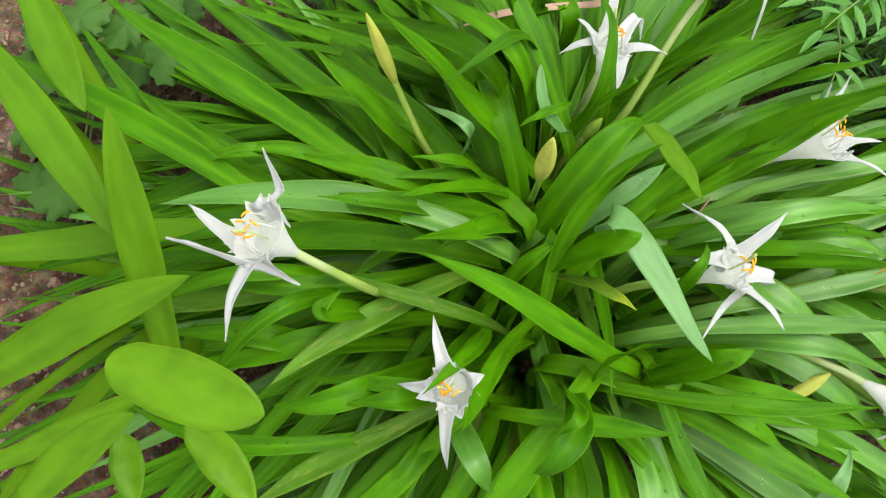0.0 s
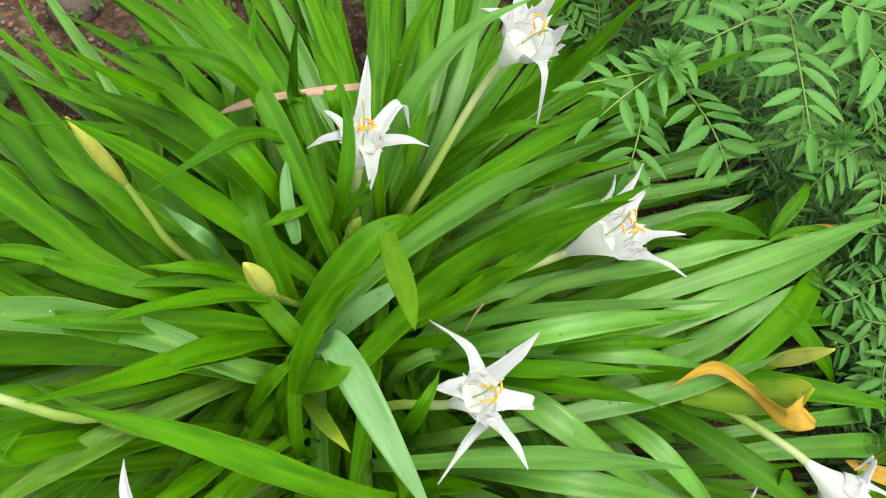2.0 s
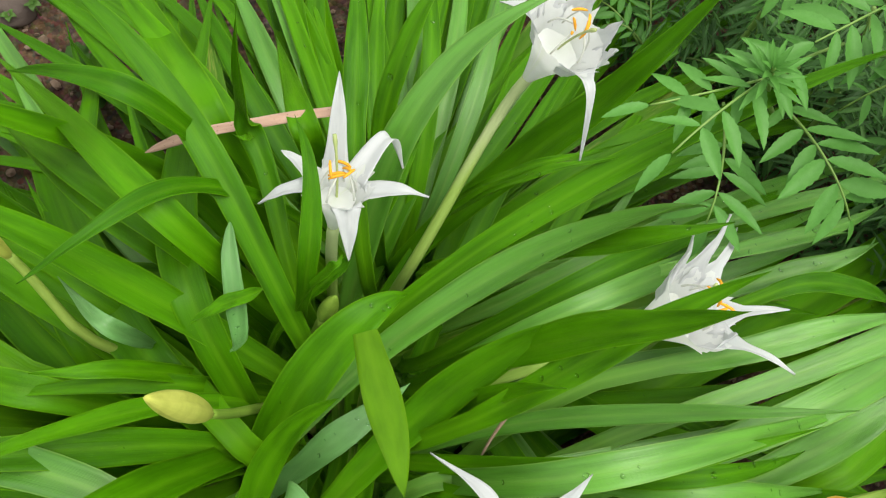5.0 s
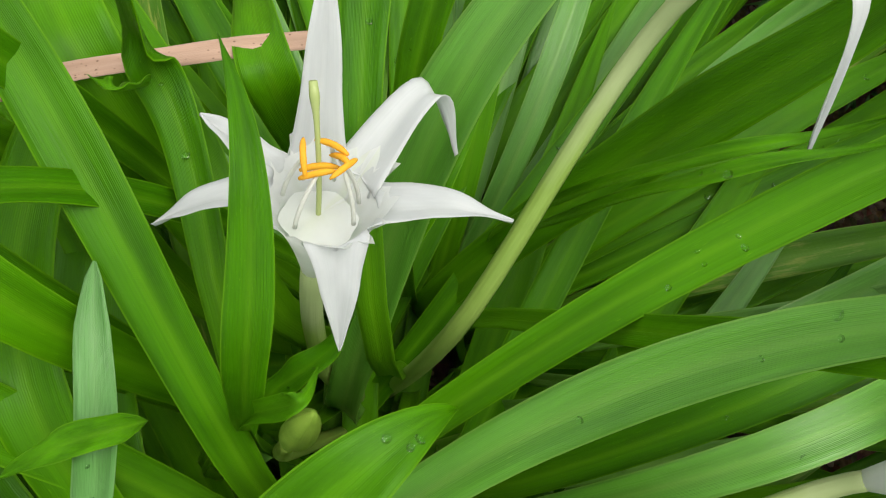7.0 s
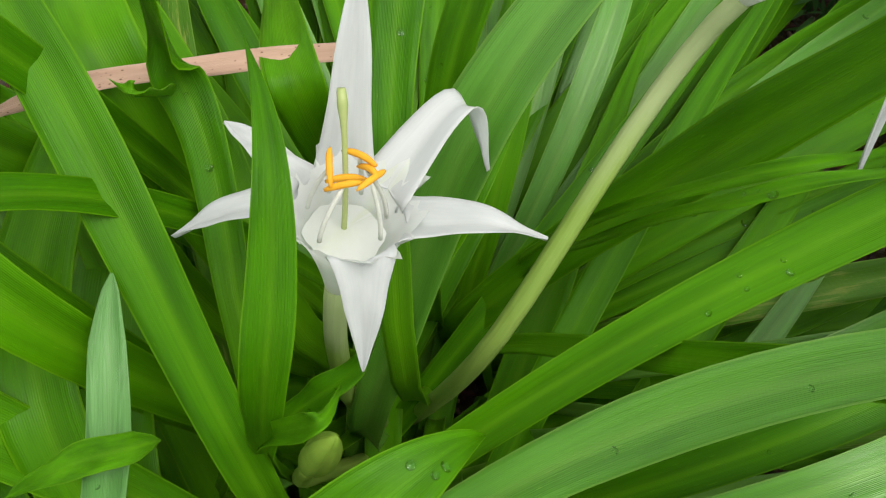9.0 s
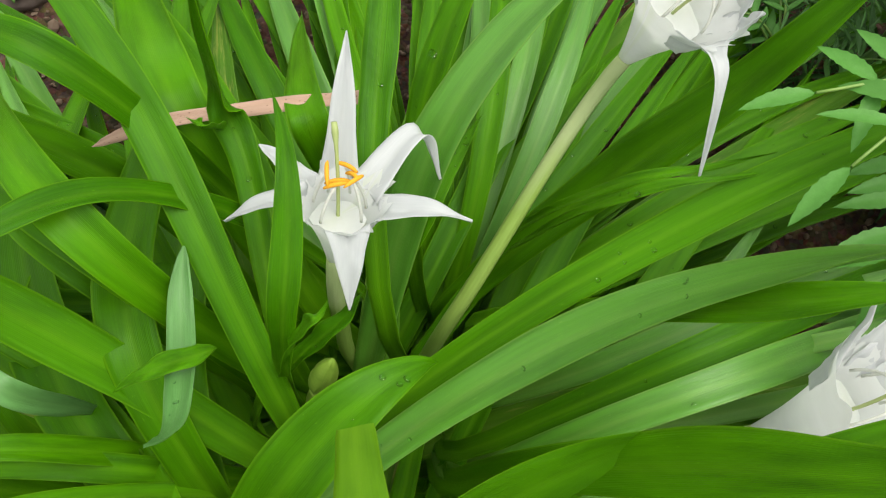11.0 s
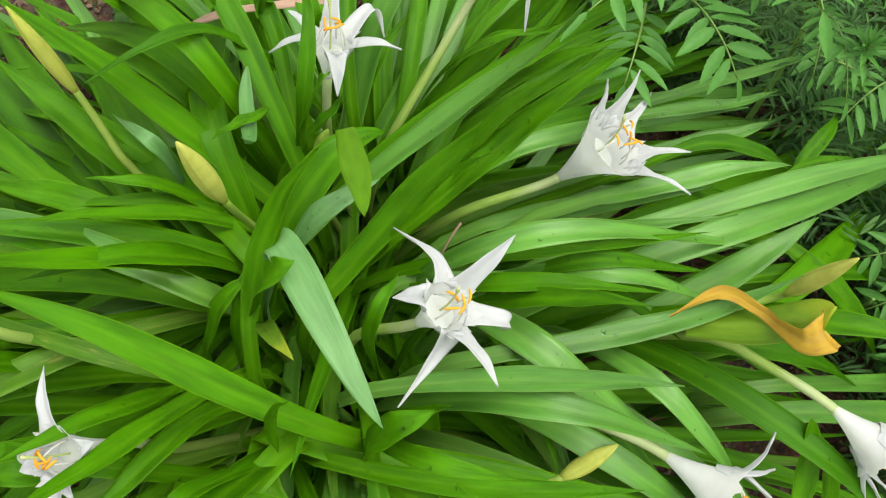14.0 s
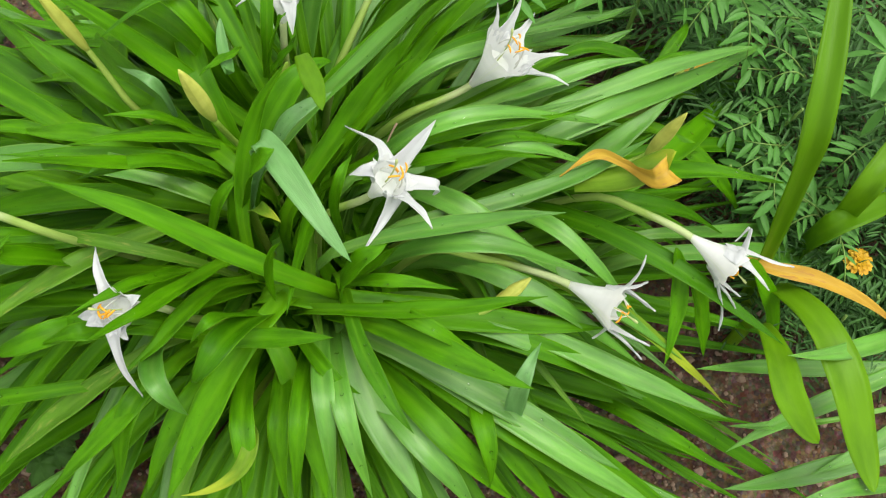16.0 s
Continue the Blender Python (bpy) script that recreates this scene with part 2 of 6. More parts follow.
def soil_material():
    m, nt, nd, ln, bsdf = nodes_of("soil")
    tc = nd.new("ShaderNodeTexCoord")
    big = noise_tex(nt, tc.outputs["Object"], 5.0, 5.0)
    mid = noise_tex(nt, tc.outputs["Object"], 45.0, 5.0, 0.65)
    vor = nd.new("ShaderNodeTexVoronoi")
    vor.inputs["Scale"].default_value = 190.0
    ln.new(tc.outputs["Object"], vor.inputs["Vector"])
    col = ramp(nt, mid, (0.28, (0.018, 0.012, 0.008)), (0.5, (0.095, 0.062, 0.038)), (0.72, (0.28, 0.195, 0.13)))
    col = rgb_mix(nt, ramp(nt, big, (0.35, (0.5, 0.5, 0.5)), (0.65, (0, 0, 0))), col, (0.06, 0.035, 0.02))
    col = rgb_mix(nt, 0.35, col, vor.outputs["Color"], "SOFT_LIGHT")
    ln.new(col, bsdf.inputs["Base Color"])
    bsdf.inputs["Roughness"].default_value, bsdf.inputs["Specular IOR Level"].default_value = 0.9, 0.25
    bump = nd.new("ShaderNodeBump")
    bump.inputs["Strength"].default_value, bump.inputs["Distance"].default_value = 1.0, 0.004
    ln.new(calc(nt, "SUBTRACT", mid, calc(nt, "MULTIPLY", vor.outputs["Distance"], 0.6)), bump.inputs["Height"])
    ln.new(bump.outputs[0], bsdf.inputs["Normal"])
    return m


SOIL = soil_material()


def water_material():
    m, nt, nd, ln, bsdf = nodes_of("water_drop")
    bsdf.inputs["Base Color"].default_value = (0.8, 0.95, 0.8, 1)
    bsdf.inputs["Roughness"].default_value = 0.06
    bsdf.inputs["IOR"].default_value = 1.33
    bsdf.inputs["Transmission Weight"].default_value = 1.0
    clear = nd.new("ShaderNodeBsdfTransparent")
    mix = nd.new("ShaderNodeMixShader")
    mix.inputs[0].default_value = 0.62
    ln.new(bsdf.outputs[0], mix.inputs[1])
    ln.new(clear.outputs[0], mix.inputs[2])
    ln.new(mix.outputs[0], nd["Material Output"].inputs["Surface"])
    return m


WATER = water_material()

# ---- builders ----
rng = random.Random(7)


def mesh_of(name, verts, faces, material, uvs=None, smooth=True):
    me = bpy.data.meshes.new(name)
    me.from_pydata([tuple(v) for v in verts], [], faces)
    if uvs is not None:
        layer = me.uv_layers.new(name="leaf_uv")
        idx = np.empty(len(me.loops), dtype=np.int32)
        me.loops.foreach_get("vertex_index", idx)
        layer.data.foreach_set("uv", np.asarray(uvs, dtype=np.float32)[idx].ravel())
    me.materials.append(material)
    if smooth:
        me.polygons.foreach_set("use_smooth", [True] * len(me.polygons))
    me.update()
    return me


def part(name, me, parent, label=""):
    ob = new(name, me)
    ob.parent = parent
    return tagged(ob, label) if label else ob


def thing(name, place, label, category, group="", kind=""):
    ob = new(name)
    ob.empty_display_size = 0.05
    ob.location = place
    return tagged(ob, label, category, group, kind)


def put(name, me, parent, label=""):
    """A part given in world coordinates under a thing that only stands off the origin."""
    off = Vector(parent.location)
    up = parent.parent
    while up:
        off += Vector(up.location)
        up = up.parent
    me.transform(Matrix.Translation(-off))
    return part(name, me, parent, label)


def cubic(pts, s):
    """The curve through four points at thirds."""
    k = (0.0, 1 / 3, 2 / 3, 1.0)
    out = np.zeros(3)
    for i in range(4):
        w = 1.0
        for j in range(4):
            if j != i:
                w *= (s - k[j]) / (k[i] - k[j])
        out += w * np.asarray(pts[i], float)
    return out


def strip(line, widths, cup, thick, twist, vees, rows=7, ripple=0.0, seed=0):
    """A closed blade along a line: verts, faces, uvs. cup: how far the sides rise, as part of the half width."""
    line = np.asarray(line, float)
    n = len(line)
    tang = np.gradient(line, axis=0)
    tang /= np.linalg.norm(tang, axis=1)[:, None] + 1e-9
    side = np.zeros((n, 3))
    prev = None
    for i in range(n - 1, -1, -1):
        c = np.cross(tang[i], (0, 0, 1.0))
        ln_ = np.linalg.norm(c)
        if prev is None:
            s = c / ln_ if ln_ > 1e-3 else np.array((1.0, 0, 0))
        else:
            p = prev - tang[i] * (prev @ tang[i])
            p /= np.linalg.norm(p)
            k = min(1.0, max(0.0, (ln_ - 0.2) / 0.3))
            c = c / (ln_ + 1e-9)
            if c @ p < 0:
                c = -c
            s = p * (1 - k) + c * k
            s /= np.linalg.norm(s)
        side[i] = s
        prev = s
    verts, uvs, faces = [], [], []
    us = np.linspace(-1, 1, rows)
    for i in range(n):
        nor = np.cross(side[i], tang[i])
        a = radians(twist[0] + (twist[1] - twist[0]) * i / (n - 1))
        sd = side[i] * math.cos(a) + nor * math.sin(a)
        nr = nor * math.cos(a) - side[i] * math.sin(a)
        hw = widths[i] / 2
        for layer in (0, 1):
            for u in us:
                lift = cup * hw * (abs(u) ** 1.3 - 0.45)
                if ripple:
                    lift += ripple * u * abs(u) * math.sin(i * 0.55 + seed + (2 if u > 0 else 0))
                th = thick * (1.0 - 0.75 * u * u) * min(1.0, hw / 0.004)
                p = line[i] + sd * (u * hw) + nr * (lift - (th if layer else 0.0))
                verts.append(p)
                uvs.append((0.5 + 0.5 * u, vees[i]))
    r2 = 2 * rows
    for i in range(n - 1):
        a, b = i * r2, (i + 1) * r2
        for j in range(rows - 1):
            faces.append((a + j, a + j + 1, b + j + 1, b + j))
            faces.append((a + rows + j + 1, a + rows + j, b + rows + j, b + rows + j + 1))
        faces.append((a + rows, a, b, b + rows))
        faces.append((a + rows - 1, a + r2 - 1, b + r2 - 1, b + rows - 1))
    return verts, faces, uvs


DROPS = []


def taper(s, blunt):
    """The width along a leaf, from base to tip."""
    w = 1.0 if blunt > 1.5 else min(1.0, 0.7 + 0.7 * s)
    q = max(0.0, (s - 0.4) / 0.6)
    return w * (1 - q ** (1.55 + 2.0 * blunt)) ** (1.0 - 0.45 * blunt)


def strap(plant, root, p0, p1, p2, p3, width, material=None, twist=(0, 0), cup=0.3, blunt=0.12, label="", folded=False):
    """A strap leaf that rises from root and passes through four points, the last its tip."""
    material = material or LILY
    pts = [np.asarray(p, float) for p in (p0, p1, p2, p3)]
    line, ss = [], []
    if root is not None:
        a = np.asarray(root, float)
        d1 = cubic(pts, 0.02) - pts[0]
        d1 /= np.linalg.norm(d1)
        gap = np.linalg.norm(pts[0] - a)
        for i in range(7):
            t = i / 7
            h = (2 * t**3 - 3 * t**2 + 1) * a + (t**3 - 2 * t**2 + t) * np.array((0, 0, gap * 1.1)) + (-2 * t**3 + 3 * t**2) * pts[0] + (t**3 - t**2) * d1 * gap
            line.append(h)
            ss.append(-0.3 * (1 - t))
    m = 30
    for i in range(m + 1):
        s = 1 - (1 - i / m) ** 1.15
        line.append(cubic(pts, s))
        ss.append(s)
    seed = rng.random() * 6
    ph = rng.random() * 6
    line = np.asarray(line)
    for i, s in enumerate(ss):
        if s > 0:
            line[i] += np.array((math.sin(s * 5 + ph), math.cos(s * 4 + seed), 0.6 * math.sin(s * 6 + seed))) * 0.0012 * s
    widths = [max(0.0006, width * (taper(s, blunt) if s > 0 else 0.66 + 0.35 * s)) for s in ss]
    if root is None and not folded:
        widths = [w * min(1.0, 0.15 + 0.85 * math.sqrt(s / 0.16)) for w, s in zip(widths, ss)]
    vees = [0.15 + 0.85 * s if s > 0 else 0.15 * (1 + s / 0.3) for s in ss]
    tw = (twist[0] + rng.uniform(-9, 9), twist[1] + rng.uniform(-13, 13))
    if material in (LILY_SHEEN, LILY, LILY_UNDER) and rng.random() < (0.75 if pts[2][0] > 0.08 else 0.35):
        for _ in range(rng.randint(2, 8)):
            i = rng.randint(12, len(line) - 6)
            tg = line[i + 1] - line[i]
            sd = np.cross(tg, (0, 0, 1.0))
            sd /= np.linalg.norm(sd) + 1e-9
            up = np.cross(sd, tg)
            up /= np.linalg.norm(up) + 1e-9
            k = rng.uniform(-0.6, 0.6)
            if up[2] > 0.55:
                DROPS.append((line[i] + sd * k * widths[i] / 2 + up * 0.0002, up, rng.choice((0.0006, 0.0008, 0.001, 0.0013, 0.0018)) * rng.uniform(0.8, 1.2)))
    v, f, uv = strip(line, widths, cup * rng.uniform(0.6, 1.25), 0.0016, tw, vees, ripple=0.0011, seed=seed)
    return put("leaf", mesh_of("leaf", v, f, material, uv), plant, label)


def ribbon(plant, points, sides, widths, material, label=""):
    """A thin curled leaf along a smooth line through the given points, its breadth turning from side to side."""
    pts = [np.asarray(p, float) for p in points]
    pts = [2 * pts[0] - pts[1], *pts, 2 * pts[-1] - pts[-2]]
    line, wide, turn = [], [], []
    for i in range(1, len(pts) - 2):
        c0, c1, c2, c3 = pts[i - 1 : i + 3]
        for t in np.linspace(0, 1, 10, endpoint=False):
            line.append(0.5 * (2 * c1 + (c2 - c0) * t + (2 * c0 - 5 * c1 + 4 * c2 - c3) * t * t + (3 * c1 - c0 - 3 * c2 + c3) * t**3))
            wide.append(widths[i - 1] + (widths[i] - widths[i - 1]) * t)
            turn.append(np.asarray(sides[i - 1], float) * (1 - t) + np.asarray(sides[i], float) * t)
    line.append(pts[-2])
    wide.append(widths[-1])
    turn.append(np.asarray(sides[-1], float))
    v, f, uv = petal_blade(line, wide, turn, wave=1.0)
    return put("leaf", mesh_of("leaf", v, f, material, uv), plant, label)


def tube(line, radii, material, name="tube", sides=10, cap=True):
    """A round stalk along a line."""
    line = np.asarray(line, float)
    n = len(line)
    tang = np.gradient(line, axis=0)
    tang /= np.linalg.norm(tang, axis=1)[:, None] + 1e-9
    ref = np.cross(tang[0], (0.31, 0.83, 0.46))
    verts, faces, uvs = [], [], []
    for i in range(n):
        x = ref - tang[i] * (ref @ tang[i])
        x /= np.linalg.norm(x)
        ref = x
        y = np.cross(tang[i], x)
        for k in range(sides):
            a = 2 * math.pi * k / sides
            verts.append(line[i] + (x * math.cos(a) + y * math.sin(a)) * radii[i])
            uvs.append((k / sides, i / (n - 1)))
    for i in range(n - 1):
        for k in range(sides):
            k2 = (k + 1) % sides
            faces.append((i * sides + k, i * sides + k2, (i + 1) * sides + k2, (i + 1) * sides + k))
    if cap:
        faces.append(tuple(range(sides - 1, -1, -1)))
        faces.append(tuple(range((n - 1) * sides, n * sides)))
    return mesh_of(name, verts, faces, material, uvs)


def bend(a, b, c, n=12):
    """A smooth line from a to c, pulled towards b."""
    a, b, c = (np.asarray(p, float) for p in (a, b, c))
    return [(1 - t) ** 2 * a + 2 * t * (1 - t) * b + t * t * c for t in np.linspace(0, 1, n)]


def rise(s0, s1, end, along, n=18):
    """A stalk that rises from s0, passes s1 and comes to end in the given direction."""
    s0, s1, end = (np.asarray(p, float) for p in (s0, s1, end))
    mid = (end - s1) / np.linalg.norm(end - s1)
    a, c = np.linalg.norm(s1 - s0), np.linalg.norm(end - s1)
    out = []
    for p, q, tp, tq in ((s0, s1, np.array((0, 0, 0.8 * a)), mid * a * 0.45), (s1, end, mid * c * 0.9, np.asarray(along) * c * 0.9)):
        for t in np.linspace(0, 1, n // 2, endpoint=False):
            out.append((2 * t**3 - 3 * t**2 + 1) * p + (t**3 - 2 * t**2 + t) * tp + (-2 * t**3 + 3 * t**2) * q + (t**3 - t**2) * tq)
    return out + [end]


def flower(plant, stalk, neck, mouth, tips, label, bell=0.0195, petal=0.013, style_end=None, seed=0):
    """A spidery lily flower: stalk, fused cup, six petals and stamens. Each tip is (x, y, z) or (x, y, z, bow x, y, z), with the bow halfway along the petal."""
    fr = random.Random(seed)
    neck, mouth = np.asarray(neck, float), np.asarray(mouth, float)
    ax = mouth - neck
    depth = np.linalg.norm(ax)
    ax /= depth
    head = new("flower")
    head.parent = plant
    head.location = Vector(neck) - Vector(plant.location)
    tagged(head, label)
    # stalk from the crown to the neck
    s0, s1 = (np.asarray(p, float) for p in stalk)
    line = rise(s0, s1, neck + ax * 0.004, ax)
    radii = [0.0045 - 0.0006 * i / (len(line) - 1) for i in range(len(line))]
    put("flower_stalk", tube(line, radii, STALK, "flower_stalk", 12), plant, "pale green fleshy flower stalk")
    e1 = np.cross(ax, (0.2, 0.4, 0.9))
    e1 /= np.linalg.norm(e1)
    e2 = np.cross(ax, e1)
    # directions of the petals round the axis
    spread = []
    for tip in tips:
        aim = np.asarray(tip[3:] or tip[:3], float) - mouth
        rad = aim - ax * (aim @ ax)
        spread.append((math.atan2(rad @ e2, rad @ e1), rad / (np.linalg.norm(rad) + 1e-9)))
    angles = sorted(a % (2 * math.pi) for a, _ in spread)

    def gap(a):
        """Where the angle lies between two petals, 0 to 1, and how wide that gap is."""
        a %= 2 * math.pi
        lo = max([q for q in angles if q <= a], default=angles[-1] - 2 * math.pi)
        hi = min([q for q in angles if q > a], default=angles[0] + 2 * math.pi)
        return (a - lo) / (hi - lo + 1e-9), hi - lo

    # the cup: a cone that flares to a thin rim, drawn out into curled teeth between the petals
    rings, sides = 12, 72
    verts, faces, uvs = [], [], []
    for i in range(rings + 1):
        t = i / rings
        for k in range(sides):
            a = 2 * math.pi * k / sides
            g, wide = gap(a)
            r = 0.0034 + (1.1 * bell - 0.0034) * (0.62 * t + 0.38 * t**2.6)
            r *= 1 + (0.02 * math.cos(2 * math.pi * g) + 0.012 * math.sin(5 * a + seed)) * t
            out = 0.0
            if t > 0.8 and wide > 0.35:
                tooth = max(0.0, 1 - abs(g - 0.33) / 0.13) + max(0.0, 1 - abs(g - 0.67) / 0.13)
                web = max(0.0, 1 - min(g, 1 - g) / 0.22)
                out = ((t - 0.8) / 0.2) ** 1.5 * (0.0125 * min(1.0, wide) * tooth**1.3 * (0.7 + 0.4 * math.sin(k * 0.9 + seed)) + 0.008 * web - 0.001)
            lean = 0.68 + 0.27 * math.sin(k * 0.37 + seed * 2)
            verts.append(neck + ax * (depth * t + out * (1 - 0.5 * lean)) + (e1 * math.cos(a) + e2 * math.sin(a)) * (r + out * lean))
            uvs.append((k / sides, t))
    for i in range(rings):
        for k in range(sides):
            k2 = (k + 1) % sides
            faces.append((i * sides + k, i * sides + k2, (i + 1) * sides + k2, (i + 1) * sides + k))
    put("corona", mesh_of("corona", verts, faces, CORONA, uvs), head, "translucent white frilled cup")
    # the throat closes round the feet of the stamens
    verts, faces, uvs = [neck + ax * depth * 0.74], [], [(0.5, 0.12)]
    for i in range(1, 5):
        r = (0.0034 + (bell - 0.0034) * 0.58) * i / 4
        for k in range(24):
            a = 2 * math.pi * k / 24
            verts.append(neck + ax * depth * (0.74 - 0.04 * (i / 4) ** 2) + (e1 * math.cos(a) + e2 * math.sin(a)) * r * (1 + 0.05 * math.sin(6 * a)))
            uvs.append((k / 24, 0.1 + 0.04 * i))
    for k in range(24):
        k2 = (k + 1) % 24
        faces.append((0, 1 + k, 1 + k2))
        faces += [(1 + i * 24 + k, 25 + i * 24 + k, 25 + i * 24 + k2, 1 + i * 24 + k2) for i in range(3)]
    put("throat", mesh_of("throat", verts, faces, CORONA, uvs), head, "pale greenish throat of the flower")
    # petals, fused along the cup and then spreading to slender points
    for tip, (_, rad) in zip(tips, spread):
        bow = np.asarray(tip[3:], float)
        tip = np.asarray(tip[:3], float)
        a0 = neck + ax * depth * 0.66 + rad * (0.0034 + (bell - 0.0034) * 0.60 + 0.0010)
        a1 = neck + ax * depth * 0.84 + rad * (0.0034 + (bell - 0.0034) * 0.80 + 0.0011)
        a2 = mouth + rad * (bell * 1.06) - ax * 0.001
        a3 = bow if len(bow) else a2 + (tip - a2) * 0.5 + ax * np.linalg.norm(tip - a2) * 0.10
        line = []
        ctrl = [2 * a0 - a1, a0, a1, a2, a3, tip, 2 * tip - a3]
        for i in range(1, 5):
            c0, c1, c2, c3 = ctrl[i - 1 : i + 3]
            for t in np.linspace(0, 1, 9, endpoint=False):
                line.append(0.5 * (2 * c1 + (c2 - c0) * t + (2 * c0 - 5 * c1 + 4 * c2 - c3) * t * t + (3 * c1 - c0 - 3 * c2 + c3) * t**3))
        line.append(tip)
        wide = petal * fr.uniform(0.92, 1.1)
        joint = 1.04 * 2 * math.pi * bell / 6
        stops = ((0.0, 0.5 * joint), (0.25, 0.9 * joint), (0.47, joint), (0.55, 0.42 * joint + 0.62 * wide), (0.64, wide), (0.73, 0.84 * wide), (0.83, 0.56 * wide), (0.92, 0.28 * wide), (0.97, 0.14 * wide), (1.0, 0.0005))
        widths = [float(np.interp(i / (len(line) - 1), [s for s, _ in stops], [w for _, w in stops])) for i in range(len(line))]
        v, f, uv = petal_blade(line, widths, [np.cross(rad, ax)] * len(line), wave=fr.uniform(0, 6))
        put("petal", mesh_of("petal", v, f, PETAL, uv), head)
    # stamens rise from the rim between the petals and lean in over the cup
    for k in range(6):
        a = angles[k % len(angles)] + (k // len(angles)) * 0.5 + 0.5 * gap(angles[k % len(angles)] + 0.01)[1] + fr.uniform(-0.2, 0.2)
        d = e1 * math.cos(a) + e2 * math.sin(a)
        end = mouth + d * bell * fr.uniform(0.1, 0.5) + ax * fr.uniform(0.006, 0.015)
        put("stamen", tube(bend(neck + ax * depth * 0.86 + d * bell * 0.66, mouth + d * bell * 0.62 + ax * 0.004, end, 9), [0.0007] * 8 + [0.0004], FILAMENT, "filament", 7), head, "white filament")
        w = np.cross(d, ax) * fr.uniform(-1, 1) + ax * fr.uniform(-0.5, 0.5) - d * fr.uniform(-0.4, 0.8)
        w /= np.linalg.norm(w)
        half = fr.uniform(0.0045, 0.0062)
        bulge = [0.0005, 0.0008, 0.00095, 0.001, 0.00095, 0.001, 0.0009, 0.0007, 0.0003]
        put("anther", tube(bend(end - w * half, end + ax * fr.uniform(0.001, 0.004) + d * 0.001, end + w * half, 9), bulge, ANTHER, "anther", 8), head, "powdery orange anther")
    far = np.asarray(style_end, float) if style_end else mouth + ax * 0.026 + e1 * fr.uniform(-0.016, 0.016) + e2 * fr.uniform(-0.016, 0.016)
    put("style", tube(bend(neck + ax * depth * 0.4, mouth + ax * 0.006, far, 14), [0.0008] * 11 + [0.0010, 0.0015, 0.0012], STYLE, "style", 8), head, "pale green style with a knobbed tip")
    return head


def petal_blade(line, widths, sides, rows=9, wave=0.0):
    """A thin petal that keeps its breadth along the given sides, its edges rolled up a little."""
    line = np.asarray(line, float)
    n = len(line)
    tang = np.gradient(line, axis=0)
    tang /= np.linalg.norm(tang, axis=1)[:, None] + 1e-9
    verts, faces, uvs = [], [], []
    for i in range(n):
        s = sides[i] - tang[i] * (sides[i] @ tang[i])
        s = s / (np.linalg.norm(s) + 1e-9)
        nr = np.cross(s, tang[i])
        for layer in (0, 1):
            for u in np.linspace(-1, 1, rows):
                hw = widths[i] / 2
                p = line[i] + s * (u * hw) + nr * (0.34 * hw * (abs(u) ** 1.5 - 0.3) + 0.0005 * math.sin(i * 0.4 + wave) * u * abs(u) + 0.0002 * math.sin(i * 0.9 + 2 * wave + 2 * u) - 0.0007 * math.exp(-(u / 0.16) ** 2) - layer * 0.0006 * (1 - 0.7 * u * u))
                verts.append(p)
                uvs.append((0.5 + 0.5 * u, 0.25 + 0.75 * i / (n - 1)))
    r2 = 2 * rows
    for i in range(n - 1):
        a, b = i * r2, (i + 1) * r2
        for j in range(rows - 1):
            faces.append((a + j, a + j + 1, b + j + 1, b + j))
            faces.append((a + rows + j + 1, a + rows + j, b + rows + j, b + rows + j + 1))
        faces.append((a + rows, a, b, b + rows))
        faces.append((a + rows - 1, a + r2 - 1, b + r2 - 1, b + rows - 1))
    return verts, faces, uvs


def bud(plant, tip, base, stalk, material=None, fat=0.0085, label="closed yellow-green flower bud"):
    """A closed bud: a ribbed spindle on a stalk that bends back to the crown."""
    tip, base = np.asarray(tip, float), np.asarray(base, float)
    n, sides = 16, 24
    line = [base + (tip - base) * t for t in np.linspace(0, 1, n)]
    me_r = [max(0.0006, fat * (math.sin(math.pi * (0.08 + 0.9 * t) ** 0.9) ** 0.8)) for t in np.linspace(0, 1, n)]
    me = tube(line, me_r, material or BUD, "bud", sides)
    # seams between the folded petals
    co = np.empty(len(me.vertices) * 3)
    me.vertices.foreach_get("co", co)
    co = co.reshape(-1, 3)
    for i in range(n):
        for k in range(sides):
            dent = 1 - 0.2 * max(0.0, math.cos(3 * 2 * math.pi * k / sides)) ** 6
            co[i * sides + k] = line[i] + (co[i * sides + k] - line[i]) * dent
    me.vertices.foreach_set("co", co.ravel())
    me.update()
    put("bud", me, plant, label)
    s0, s1 = (np.asarray(p, float) for p in stalk)
    line = rise(s0, s1, base + (tip - base) * 0.03, (tip - base) / np.linalg.norm(tip - base))
    put("bud_stalk", tube(line, [0.0042 - 0.0012 * i / (len(line) - 1) for i in range(len(line))], BUD_STALK, "bud_stalk", 10), plant, "pale green bud stalk")


# ---- ground ----
def ground():
    k = [math.copysign(abs(i / 60) * 0.9 + 40 * abs(i / 60) ** 9, i) for i in range(-60, 61)]
    verts, faces = [], []
    for y in k:
        for x in k:
            z = 0.014 * noise.noise((x * 5, y * 5, 0)) + 0.006 * noise.noise((x * 19, y * 19, 3)) + 0.003 * noise.noise((x * 47, y * 47, 8)) - 0.006
            verts.append((x, y + 0.2, z))
    n = len(k)
    for j in range(n - 1):
        for i in range(n - 1):
            faces.append((j * n + i, j * n + i + 1, (j + 1) * n + i + 1, (j + 1) * n + i))
    tagged(new("ground", mesh_of("ground", verts, faces, SOIL)), "damp reddish-brown garden soil with small clods", "soil", kind="structure")


ground()


